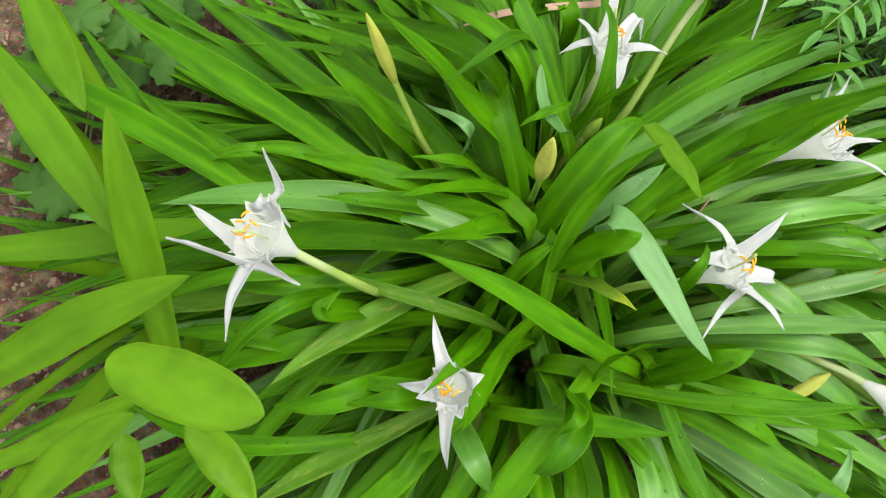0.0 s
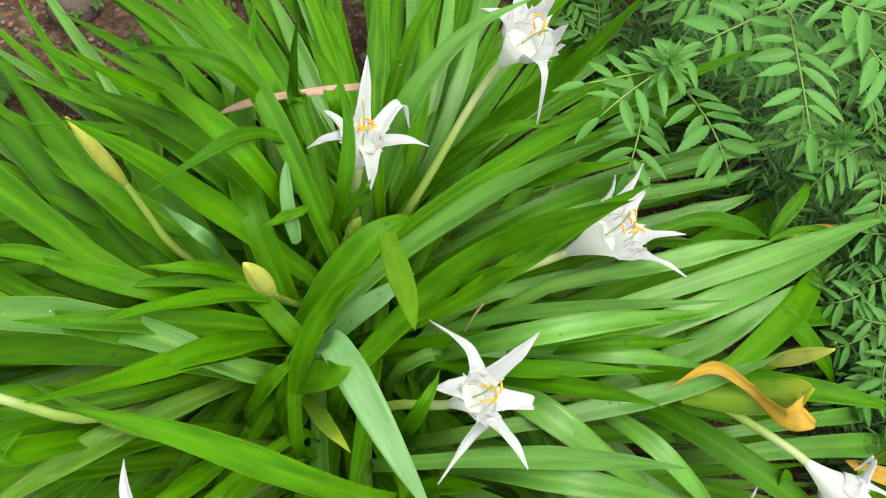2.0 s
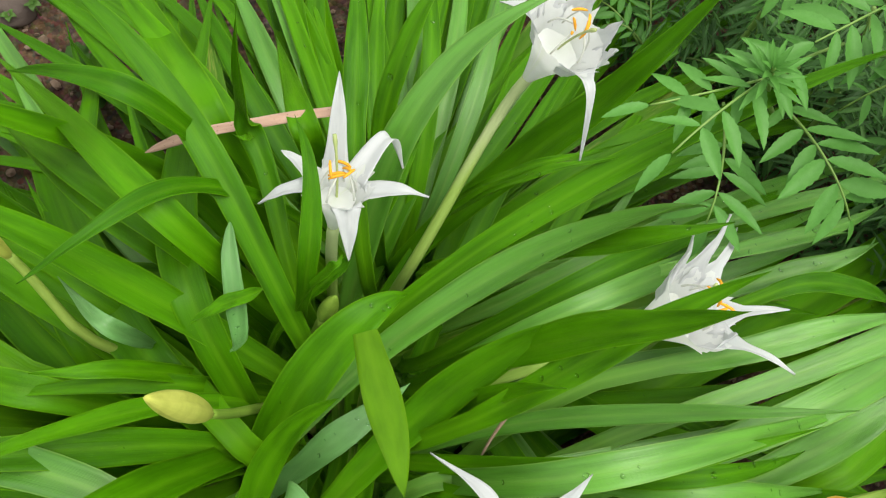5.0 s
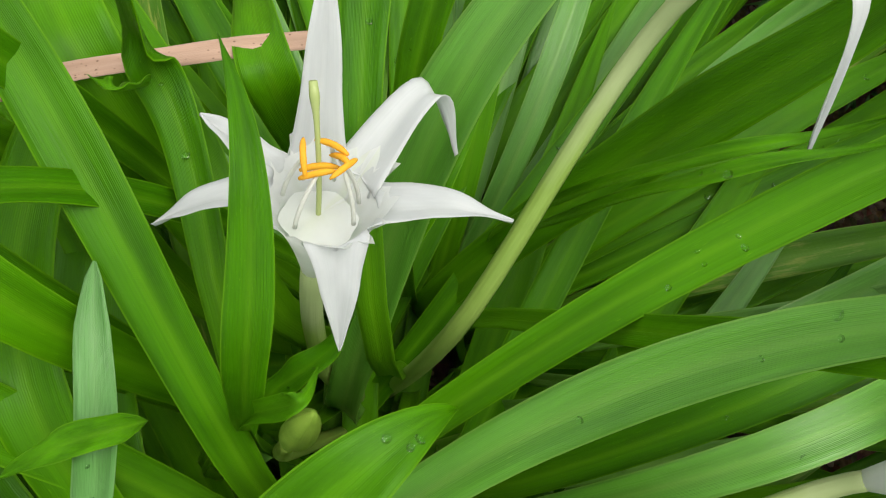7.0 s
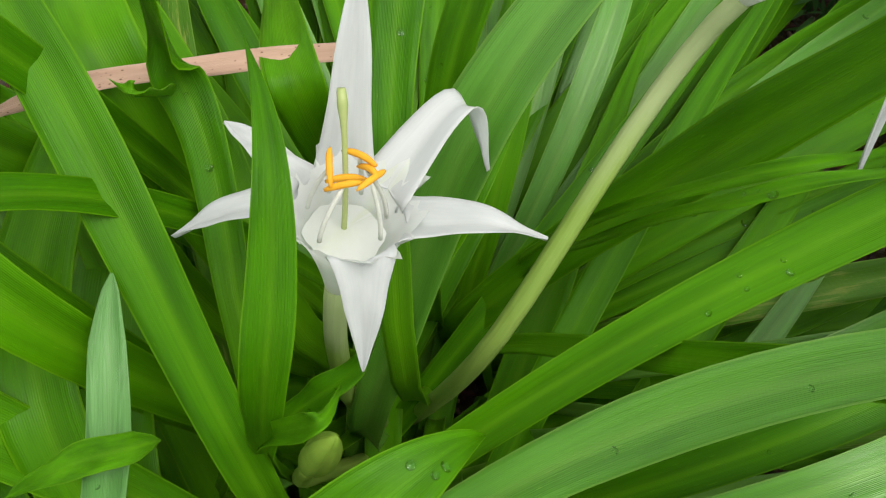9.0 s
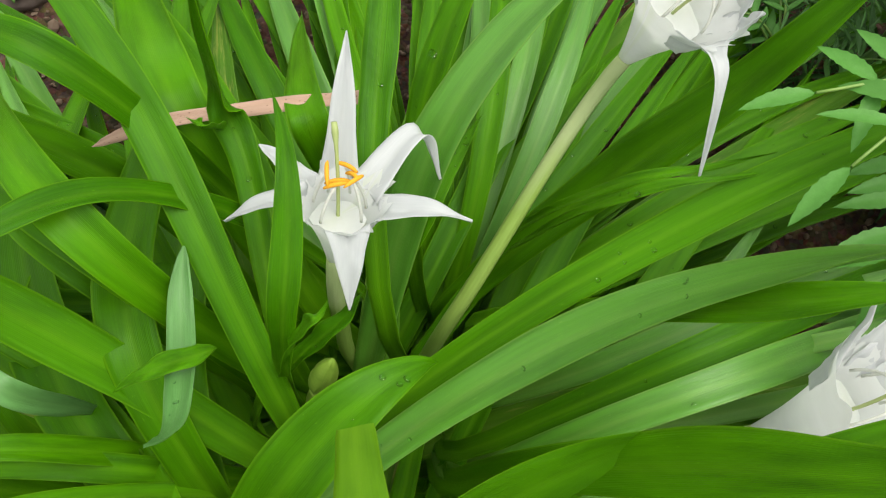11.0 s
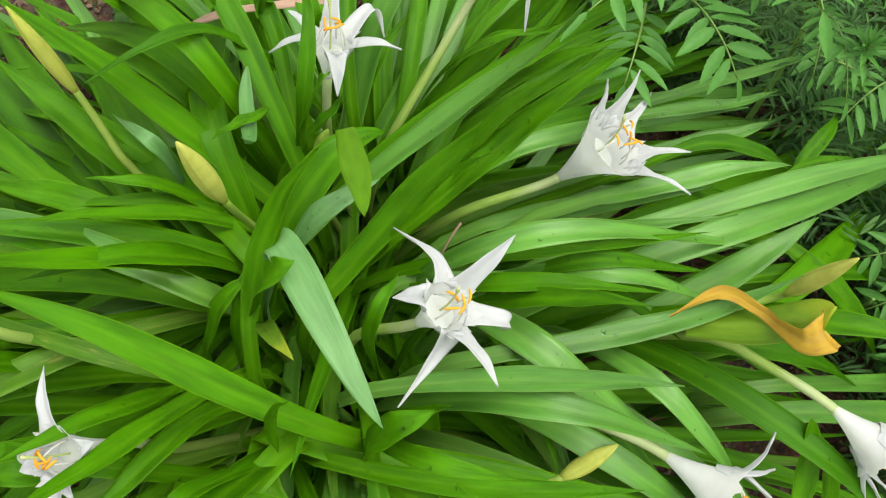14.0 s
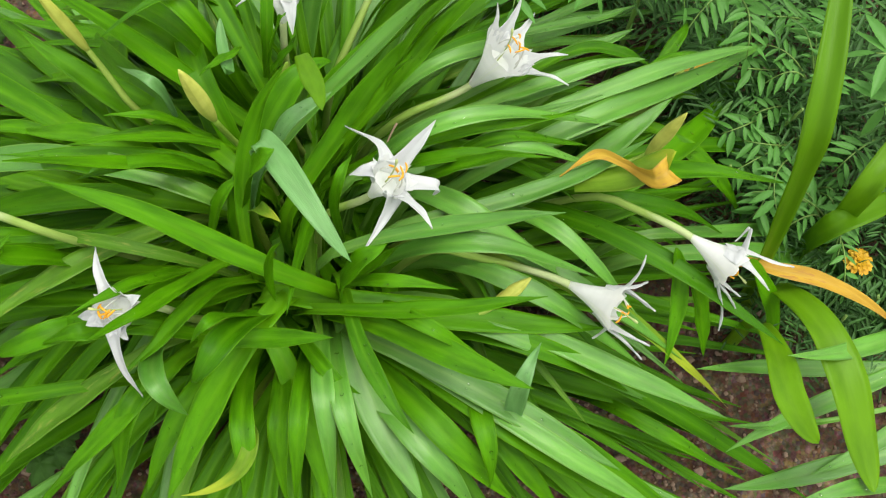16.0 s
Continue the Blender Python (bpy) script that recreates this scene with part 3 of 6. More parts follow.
def pebble_mesh(n, area, size):
    """Grit and small stones scattered over the bed, joined into one mesh."""
    bm = bmesh.new()
    bmesh.ops.create_icosphere(bm, subdivisions=1, radius=1)
    base = [v.co.copy() for v in bm.verts]
    tris = [tuple(v.index for v in f.verts) for f in bm.faces]
    bm.free()
    verts, faces = [], []
    r = random.Random(3)
    for _ in range(n):
        x, y = r.uniform(area[0], area[2]), r.uniform(area[1], area[3])
        s = r.uniform(*size) * (2.2 if r.random() < 0.06 else 1)
        m = Euler((r.random() * 6, r.random() * 6, r.random() * 6)).to_matrix()
        sc = Vector((s * r.uniform(0.8, 1.4), s * r.uniform(0.7, 1.1), s * r.uniform(0.5, 0.8)))
        z = 0.014 * noise.noise((x * 5, (y - 0.2) * 5, 0)) - 0.004
        o = len(verts)
        for c in base:
            q = m @ Vector((c.x * sc.x, c.y * sc.y, c.z * sc.z)) * (1 + 0.25 * noise.noise(c * 2 + Vector((x * 90, y * 90, 0))))
            verts.append((x + q.x, y + q.y, z + q.z))
        faces += [tuple(o + i for i in t) for t in tris]
    return mesh_of("gravel", verts, faces, PEBBLE, smooth=False)


tagged(new("gravel", pebble_mesh(11000, (-0.85, -0.45, 0.85, 0.85), (0.0016, 0.0042))), "small pale brown grit and pebbles on soil", "gravel", kind="stuff")

# ---- the lily clump ----
plant_front = thing("spider_lily", (-0.005, 0.0, 0.0), "spider lily with long arching green strap leaves and white flowers", "lily", "spider lily clump")
plant_middle = thing("spider_lily", (-0.08, 0.115, 0.0), "spider lily with glossy strap leaves, buds and white flowers", "lily", "spider lily clump")
plant_back = thing("spider_lily", (-0.035, 0.225, 0.0), "spider lily with upright strap leaves and open white flowers", "lily", "spider lily clump")
broad_plant = thing("lily_plant", (-0.42, -0.02, 0.0), "neighbouring lily with broad fleshy bright green leaves", "lily")
side_plant = thing("lily_plant", (0.66, 0.2, 0.0), "lily with broad bright green leaves beside bare soil", "lily")


dry_blade = thing("dry_blade", (-0.1, 0.3, 0.0), "dry tan grass blade lying across the green leaves", "dry leaf")


def mound(x, y):
    """Height of the clump's leaf canopy."""
    r = math.hypot(x + 0.03, y - 0.1)
    return float(np.interp(r, (0, 0.1, 0.2, 0.3, 0.4, 0.5, 0.6, 0.75, 1), (0.46, 0.47, 0.43, 0.34, 0.25, 0.16, 0.1, 0.05, 0.03)))


def under_leaves(plant, n, seed, spread, drop, sector=(0.0, 2 * math.pi)):
    """The lower leaves that fill the clump below the upper ones."""
    r = random.Random(seed)
    cx, cy = plant.location.x, plant.location.y
    for i in range(n):
        a = sector[0] + (sector[1] - sector[0]) * (i + r.random()) / n
        ln_ = r.uniform(*spread)
        pts = []
        low = r.uniform(*drop)
        b = r.uniform(-0.25, 0.25)
        for t in (0.14, 0.42, 0.71, 1.0):
            aa = a + b * (t - 0.14)
            x, y = cx + math.cos(aa) * ln_ * t, cy + math.sin(aa) * ln_ * t
            z = mound(x, y) * (0.22 + 0.66 * t) * (1.05 - low)
            pts.append((x, y, max(0.012 + 0.02 * r.random(), z)))
        root = (cx + math.cos(a) * 0.025, cy + math.sin(a) * 0.025, 0.0)
        pick = r.random()
        strap(plant, root, *pts, r.uniform(0.015, 0.023), LILY if pick < 0.8 else LILY_SHEEN if pick < 0.94 else LILY_SCARRED)


under_leaves(plant_middle, 42, 11, (0.34, 0.6), (0.12, 0.55))
under_leaves(plant_front, 30, 12, (0.34, 0.6), (0.2, 0.6))
under_leaves(plant_back, 42, 13, (0.3, 0.52), (0.1, 0.5))
under_leaves(plant_back, 28, 14, (0.42, 0.64), (0.02, 0.3), (0.22 * math.pi, 0.86 * math.pi))
under_leaves(plant_middle, 16, 15, (0.42, 0.6), (0.1, 0.4), (0.85 * math.pi, 1.2 * math.pi))
under_leaves(plant_middle, 30, 16, (0.48, 0.74), (0.12, 0.5), (0.98 * math.pi, 1.42 * math.pi))
under_leaves(plant_front, 16, 17, (0.5, 0.68), (0.2, 0.5), (1.4 * math.pi, 1.72 * math.pi))
under_leaves(plant_front, 22, 18, (0.46, 0.62), (0.2, 0.5), (1.8 * math.pi, 2.2 * math.pi))
under_leaves(plant_front, 44, 19, (0.4, 0.66), (0.4, 0.68))
under_leaves(plant_middle, 30, 20, (0.5, 0.72), (0.4, 0.65), (0.8 * math.pi, 1.5 * math.pi))
under_leaves(plant_back, 30, 22, (0.3, 0.5), (0.1, 0.4), (0.4 * math.pi, 1.0 * math.pi))
under_leaves(plant_back, 24, 21, (0.36, 0.56), (0.35, 0.6), (-0.25 * math.pi, 0.5 * math.pi))

# leaves of the clump, each from its root through four points to the tip
strap(plant_front, (0.019, -0.027, 0.000), (0.042, -0.055, 0.323), (-0.026, -0.059, 0.381), (-0.095, -0.059, 0.438), (-0.166, -0.067, 0.490), 0.0237)
strap(plant_front, None, (-0.023, 0.033, 0.396), (-0.009, 0.030, 0.426), (0.038, -0.015, 0.422), (0.086, -0.058, 0.413), 0.0262, LILY_UNDER, cup=0.12, folded=True)
strap(plant_middle, None, (-0.010, 0.136, 0.413), (0.006, 0.110, 0.432), (0.023, 0.083, 0.448), (0.038, 0.057, 0.459), 0.0200, BROAD, cup=0.08, blunt=0.15, folded=True)
strap(plant_middle, (-0.078, 0.080, 0.000), (-0.075, 0.040, 0.206), (-0.053, 0.092, 0.312), (-0.026, 0.147, 0.349), (-0.002, 0.181, 0.333), 0.0336)
strap(plant_front, (-0.038, 0.013, 0.000), (-0.064, 0.023, 0.231), (-0.034, 0.015, 0.373), (-0.013, 0.015, 0.431), (-0.001, 0.023, 0.440), 0.0262)
strap(plant_back, (-0.070, 0.225, 0.000), (-0.085, 0.224, 0.268), (-0.131, 0.199, 0.385), (-0.158, 0.157, 0.428), (-0.192, 0.105, 0.431), 0.0136)
strap(plant_middle, None, (-0.114, 0.185, 0.371), (-0.100, 0.149, 0.366), (-0.083, 0.120, 0.383), (-0.075, 0.104, 0.417), 0.0128, LILY_UNDER)
strap(plant_front, (-0.026, -0.002, 0.000), (-0.046, -0.004, 0.312), (-0.047, 0.036, 0.360), (-0.033, 0.069, 0.412), (-0.007, 0.091, 0.465), 0.0183)
strap(plant_front, (-0.029, 0.026, 0.000), (-0.046, 0.044, 0.311), (-0.016, 0.072, 0.379), (0.002, 0.095, 0.391), (0.019, 0.120, 0.380), 0.0177, LILY_UNDER)
strap(plant_front, (-0.040, -0.005, 0.000), (-0.094, -0.013, 0.247), (-0.079, 0.001, 0.305), (-0.065, 0.016, 0.338), (-0.052, 0.031, 0.338), 0.0161)
strap(plant_front, (-0.039, -0.007, 0.000), (-0.065, -0.011, 0.244), (-0.057, 0.004, 0.307), (-0.055, 0.026, 0.335), (-0.059, 0.049, 0.324), 0.0196)
strap(plant_front, (-0.038, 0.010, 0.000), (-0.042, 0.011, 0.301), (-0.023, -0.005, 0.364), (-0.004, -0.019, 0.397), (0.016, -0.033, 0.412), 0.0139, LILY_TIP)
strap(plant_middle, (-0.102, 0.070, 0.000), (-0.131, 0.013, 0.343), (-0.226, 0.011, 0.349), (-0.319, -0.011, 0.343), (-0.407, -0.046, 0.328), 0.0319, LILY_SHEEN)
strap(plant_middle, (-0.105, 0.072, 0.000), (-0.141, 0.011, 0.292), (-0.226, -0.001, 0.286), (-0.307, -0.024, 0.272), (-0.384, -0.055, 0.251), 0.0302)
strap(plant_middle, (-0.107, 0.106, 0.000), (-0.107, 0.106, 0.191), (-0.138, 0.095, 0.292), (-0.169, 0.080, 0.337), (-0.203, 0.067, 0.347), 0.0143)
strap(plant_middle, (-0.086, 0.104, 0.000), (-0.091, 0.093, 0.269), (-0.132, 0.071, 0.318), (-0.167, 0.039, 0.363), (-0.203, 0.001, 0.403), 0.0146)
strap(plant_middle, (-0.079, 0.117, 0.000), (-0.079, 0.120, 0.277), (-0.143, 0.131, 0.335), (-0.202, 0.136, 0.399), (-0.262, 0.133, 0.463), 0.0257)
strap(plant_middle, (-0.092, 0.082, 0.000), (-0.097, 0.070, 0.235), (-0.183, 0.116, 0.278), (-0.309, 0.215, 0.198), (-0.508, 0.384, 0.024), 0.0361)
strap(plant_middle, (-0.098, 0.085, 0.000), (-0.102, 0.078, 0.286), (-0.199, 0.116, 0.242), (-0.287, 0.127, 0.215), (-0.366, 0.133, 0.234), 0.0299)
strap(plant_middle, (-0.109, 0.096, 0.000), (-0.155, 0.067, 0.239), (-0.205, 0.058, 0.310), (-0.260, 0.055, 0.311), (-0.322, 0.062, 0.280), 0.0237)
strap(plant_front, (-0.036, -0.017, 0.000), (-0.075, -0.038, 0.249), (-0.129, -0.054, 0.318), (-0.195, -0.056, 0.325), (-0.278, -0.044, 0.293), 0.0145, LILY_SCARRED)
strap(plant_middle, (-0.069, 0.148, 0.000), (-0.061, 0.140, 0.312), (-0.113, 0.195, 0.365), (-0.176, 0.251, 0.395), (-0.248, 0.285, 0.425), 0.0205, blunt=0.35)
strap(plant_back, (-0.070, 0.221, 0.000), (-0.113, 0.217, 0.229), (-0.164, 0.257, 0.340), (-0.234, 0.324, 0.300), (-0.417, 0.495, 0.169), 0.0317)
strap(plant_middle, (-0.088, 0.149, 0.000), (-0.090, 0.162, 0.227), (-0.137, 0.169, 0.397), (-0.228, 0.215, 0.372), (-0.421, 0.320, 0.184), 0.0213)
strap(plant_middle, (-0.096, 0.146, 0.000), (-0.102, 0.160, 0.222), (-0.162, 0.175, 0.361), (-0.251, 0.206, 0.331), (-0.401, 0.271, 0.182), 0.0245)
strap(plant_middle, (-0.102, 0.142, 0.000), (-0.115, 0.159, 0.224), (-0.176, 0.171, 0.336), (-0.262, 0.206, 0.299), (-0.419, 0.281, 0.148), 0.0254)
strap(plant_middle, None, (-0.162, 0.112, 0.264), (-0.157, 0.105, 0.347), (-0.173, 0.109, 0.364), (-0.216, 0.129, 0.337), 0.0123, LILY_UNDER)
strap(plant_back, (-0.044, 0.232, 0.000), (-0.053, 0.239, 0.345), (-0.068, 0.287, 0.359), (-0.081, 0.336, 0.368), (-0.100, 0.384, 0.370), 0.0176)
strap(plant_middle, (-0.062, 0.145, 0.000), (-0.060, 0.155, 0.350), (-0.056, 0.171, 0.396), (-0.063, 0.203, 0.422), (-0.085, 0.240, 0.426), 0.0130)
strap(plant_back, (-0.062, 0.248, 0.000), (-0.100, 0.280, 0.208), (-0.094, 0.264, 0.328), (-0.118, 0.299, 0.323), (-0.184, 0.396, 0.208), 0.0199)
strap(plant_back, (-0.066, 0.209, 0.000), (-0.091, 0.197, 0.335), (-0.122, 0.245, 0.346), (-0.133, 0.258, 0.373), (-0.125, 0.277, 0.468), 0.0173)
strap(plant_back, (-0.059, 0.214, 0.000), (-0.048, 0.190, 0.242), (-0.041, 0.246, 0.324), (-0.017, 0.305, 0.394), (0.050, 0.370, 0.427), 0.0255, LILY_SHEEN)
strap(plant_middle, (-0.093, 0.093, 0.000), (-0.049, 0.084, 0.283), (0.018, 0.175, 0.330), (0.088, 0.225, 0.407), (0.131, 0.216, 0.519), 0.0205, LILY_SHEEN, twist=(8, 4))
strap(plant_middle, (-0.056, 0.140, 0.000), (-0.021, 0.162, 0.286), (0.060, 0.254, 0.330), (0.153, 0.335, 0.371), (0.256, 0.404, 0.411), 0.0190)
strap(plant_front, (-0.005, 0.029, 0.000), (-0.006, 0.057, 0.288), (0.027, 0.108, 0.332), (0.062, 0.147, 0.384), (0.102, 0.172, 0.440), 0.0256)
strap(plant_middle, (-0.045, 0.111, 0.000), (0.013, 0.104, 0.258), (0.046, 0.119, 0.327), (0.070, 0.128, 0.395), (0.098, 0.130, 0.450), 0.0136)
strap(plant_back, (-0.001, 0.218, 0.000), (0.046, 0.209, 0.228), (0.134, 0.277, 0.264), (0.256, 0.392, 0.193), (0.451, 0.567, 0.020), 0.0177, LILY_SHEEN)
strap(plant_back, (-0.012, 0.199, 0.000), (0.031, 0.152, 0.247), (0.115, 0.211, 0.330), (0.211, 0.301, 0.258), (0.366, 0.470, 0.082), 0.0180, LILY_SHEEN)
strap(plant_back, (0.013, 0.239, 0.000), (0.110, 0.266, 0.239), (0.165, 0.286, 0.262), (0.222, 0.304, 0.280), (0.281, 0.322, 0.292), 0.0155, LILY_SHEEN)
strap(plant_middle, (-0.035, 0.138, 0.000), (0.207, 0.261, 0.273), (0.242, 0.282, 0.277), (0.276, 0.304, 0.278), (0.307, 0.330, 0.277), 0.0175, LILY_SHEEN)
strap(plant_front, (0.029, 0.036, 0.000), (0.178, 0.193, 0.307), (0.227, 0.216, 0.318), (0.274, 0.244, 0.319), (0.322, 0.269, 0.309), 0.0199, LILY_SHEEN)
strap(plant_front, (0.013, 0.046, 0.000), (0.036, 0.103, 0.227), (0.109, 0.138, 0.280), (0.192, 0.161, 0.322), (0.278, 0.182, 0.361), 0.0147, LILY_SHEEN)
strap(plant_front, (0.012, 0.031, 0.000), (0.039, 0.080, 0.244), (0.109, 0.091, 0.384), (0.195, 0.134, 0.379), (0.331, 0.218, 0.251), 0.0205, LILY_SHEEN)
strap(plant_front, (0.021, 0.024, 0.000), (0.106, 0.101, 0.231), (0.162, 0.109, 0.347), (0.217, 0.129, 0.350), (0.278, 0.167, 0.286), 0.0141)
strap(plant_front, (0.018, 0.027, 0.000), (0.083, 0.104, 0.235), (0.164, 0.105, 0.346), (0.230, 0.120, 0.344), (0.311, 0.150, 0.266), 0.0170, LILY_SHEEN)
strap(plant_front, (0.043, -0.006, 0.000), (0.090, -0.011, 0.354), (0.146, 0.007, 0.371), (0.203, 0.020, 0.390), (0.261, 0.028, 0.411), 0.0185, LILY_SHEEN)
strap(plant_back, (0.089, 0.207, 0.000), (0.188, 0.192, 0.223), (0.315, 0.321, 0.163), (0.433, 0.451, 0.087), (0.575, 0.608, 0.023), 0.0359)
strap(plant_front, (0.080, 0.056, 0.000), (0.163, 0.112, 0.269), (0.274, 0.191, 0.299), (0.374, 0.287, 0.254), (0.488, 0.420, 0.178), 0.0273, LILY_SHEEN)
strap(plant_front, (0.140, 0.073, 0.000), (0.229, 0.118, 0.246), (0.283, 0.162, 0.259), (0.323, 0.201, 0.275), (0.360, 0.248, 0.278), 0.0272, LILY_SHEEN)
strap(plant_front, (0.043, 0.013, 0.000), (0.145, 0.041, 0.320), (0.211, 0.077, 0.315), (0.276, 0.115, 0.326), (0.334, 0.154, 0.354), 0.0202, LILY_SHEEN)
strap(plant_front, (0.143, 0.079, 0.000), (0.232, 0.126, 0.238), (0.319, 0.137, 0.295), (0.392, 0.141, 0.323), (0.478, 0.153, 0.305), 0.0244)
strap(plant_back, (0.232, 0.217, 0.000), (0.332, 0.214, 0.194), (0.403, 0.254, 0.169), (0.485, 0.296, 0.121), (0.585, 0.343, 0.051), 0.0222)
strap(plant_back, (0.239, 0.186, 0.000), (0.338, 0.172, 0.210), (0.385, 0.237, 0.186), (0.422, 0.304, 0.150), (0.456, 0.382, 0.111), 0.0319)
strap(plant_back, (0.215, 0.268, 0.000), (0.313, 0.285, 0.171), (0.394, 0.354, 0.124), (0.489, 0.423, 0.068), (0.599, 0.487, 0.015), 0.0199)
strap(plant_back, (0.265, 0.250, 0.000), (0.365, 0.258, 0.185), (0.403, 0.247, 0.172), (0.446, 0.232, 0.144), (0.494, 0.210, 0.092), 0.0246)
strap(plant_front, (0.278, 0.091, 0.000), (0.373, 0.121, 0.195), (0.469, 0.170, 0.135), (0.571, 0.219, 0.078), (0.679, 0.269, 0.029), 0.0179, LILY_SHEEN)
strap(plant_front, (0.281, 0.074, 0.000), (0.378, 0.099, 0.187), (0.490, 0.146, 0.135), (0.602, 0.187, 0.075), (0.738, 0.231, 0.022), 0.0265, LILY_SHEEN)
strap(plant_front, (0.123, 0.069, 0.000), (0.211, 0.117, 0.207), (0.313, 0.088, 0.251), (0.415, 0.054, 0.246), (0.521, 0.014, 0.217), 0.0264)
strap(plant_front, (0.013, 0.030, 0.000), (0.050, 0.091, 0.238), (0.139, 0.058, 0.326), (0.211, 0.037, 0.311), (0.291, 0.026, 0.251), 0.0267, LILY_SHEEN)
strap(plant_front, (0.086, 0.050, 0.000), (0.174, 0.098, 0.224), (0.242, 0.062, 0.308), (0.298, 0.036, 0.297), (0.363, 0.010, 0.229), 0.0188, LILY_SHEEN)
strap(plant_front, (0.030, -0.002, 0.000), (0.071, -0.004, 0.243), (0.149, -0.005, 0.358), (0.219, 0.004, 0.363), (0.307, 0.021, 0.289), 0.0227, LILY_SHEEN)
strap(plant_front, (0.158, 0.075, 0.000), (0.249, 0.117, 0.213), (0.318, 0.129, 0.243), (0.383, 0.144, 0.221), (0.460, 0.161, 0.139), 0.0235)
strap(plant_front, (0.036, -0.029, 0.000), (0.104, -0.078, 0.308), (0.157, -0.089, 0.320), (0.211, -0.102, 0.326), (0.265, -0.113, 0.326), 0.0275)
strap(plant_front, (0.036, -0.028, 0.000), (0.128, -0.092, 0.284), (0.212, -0.109, 0.265), (0.293, -0.129, 0.238), (0.372, -0.149, 0.204), 0.0295, LILY_SHEEN)
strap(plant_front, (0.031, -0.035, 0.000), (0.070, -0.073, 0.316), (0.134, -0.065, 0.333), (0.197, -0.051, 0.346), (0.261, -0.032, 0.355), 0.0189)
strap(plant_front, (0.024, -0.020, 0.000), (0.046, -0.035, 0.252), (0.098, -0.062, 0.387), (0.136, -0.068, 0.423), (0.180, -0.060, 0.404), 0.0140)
strap(plant_front, (0.044, -0.008, 0.000), (0.207, -0.033, 0.264), (0.301, -0.043, 0.237), (0.392, -0.054, 0.203), (0.482, -0.064, 0.166), 0.0252, LILY_SHEEN)
strap(plant_front, (0.028, -0.011, 0.000), (0.114, -0.039, 0.221), (0.219, -0.048, 0.264), (0.307, -0.052, 0.217), (0.431, -0.052, 0.112), 0.0180, LILY_SHEEN)
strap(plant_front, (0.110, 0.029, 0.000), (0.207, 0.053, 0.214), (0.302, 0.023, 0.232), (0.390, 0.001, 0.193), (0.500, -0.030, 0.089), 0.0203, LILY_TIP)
strap(plant_front, None, (0.386, 0.078, 0.267), (0.401, 0.056, 0.229), (0.408, 0.023, 0.201), (0.407, -0.024, 0.172), 0.0193)
strap(plant_front, None, (0.409, 0.062, 0.246), (0.430, 0.053, 0.199), (0.447, 0.036, 0.159), (0.458, 0.015, 0.121), 0.0213)
strap(plant_front, None, (0.478, 0.108, 0.205), (0.514, 0.101, 0.148), (0.541, 0.085, 0.096), (0.555, 0.065, 0.045), 0.0255)
strap(side_plant, (0.530, 0.122, 0.000), (0.541, 0.105, 0.141), (0.579, 0.041, 0.183), (0.613, -0.024, 0.169), (0.653, -0.102, 0.137), 0.0457, BROAD, blunt=0.9, cup=0.3)
strap(side_plant, (0.514, 0.070, 0.000), (0.516, 0.050, 0.156), (0.521, -0.002, 0.204), (0.532, -0.047, 0.219), (0.555, -0.087, 0.233), 0.0351, BROAD, blunt=0.9, cup=0.3)
strap(side_plant, (0.516, 0.122, 0.000), (0.499, 0.133, 0.211), (0.478, 0.149, 0.371), (0.469, 0.198, 0.436), (0.464, 0.340, 0.481), 0.0278, BROAD, blunt=0.9, cup=0.3)
strap(side_plant, (0.612, 0.209, 0.000), (0.593, 0.202, 0.098), (0.586, 0.200, 0.223), (0.609, 0.247, 0.252), (0.664, 0.344, 0.211), 0.0292, BROAD, blunt=0.9, cup=0.3)
strap(side_plant, (0.567, 0.203, 0.000), (0.568, 0.183, 0.082), (0.568, 0.176, 0.174), (0.606, 0.202, 0.190), (0.686, 0.266, 0.153), 0.0304, BROAD, blunt=0.9, cup=0.3)
strap(plant_front, (0.026, 0.016, 0.000), (0.139, 0.074, 0.235), (0.253, 0.031, 0.269), (0.329, 0.011, 0.244), (0.425, -0.009, 0.165), 0.0207, LILY_SHEEN)
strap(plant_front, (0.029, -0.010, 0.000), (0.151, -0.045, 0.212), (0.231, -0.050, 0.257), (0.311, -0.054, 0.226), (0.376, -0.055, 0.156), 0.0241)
strap(plant_front, (0.029, 0.006, 0.000), (0.136, 0.025, 0.228), (0.209, 0.005, 0.281), (0.294, -0.011, 0.252), (0.383, -0.023, 0.162), 0.0239, LILY_SHEEN)
strap(plant_front, (0.031, -0.035, 0.000), (0.076, -0.079, 0.258), (0.107, -0.131, 0.250), (0.143, -0.178, 0.236), (0.183, -0.221, 0.217), 0.0388, LILY_SHEEN)
strap(plant_front, (0.034, -0.032, 0.000), (0.079, -0.070, 0.317), (0.102, -0.109, 0.320), (0.131, -0.143, 0.319), (0.166, -0.172, 0.314), 0.0180)
strap(plant_front, (0.000, -0.050, 0.000), (0.006, -0.105, 0.279), (0.040, -0.148, 0.256), (0.067, -0.193, 0.228), (0.087, -0.239, 0.197), 0.0276)
strap(plant_front, (-0.002, -0.035, 0.000), (-0.000, -0.063, 0.235), (-0.002, -0.122, 0.376), (-0.011, -0.161, 0.403), (-0.028, -0.180, 0.380), 0.0276)
strap(plant_front, (-0.003, -0.050, 0.000), (-0.001, -0.110, 0.320), (-0.023, -0.166, 0.307), (-0.040, -0.221, 0.286), (-0.053, -0.275, 0.258), 0.0321)
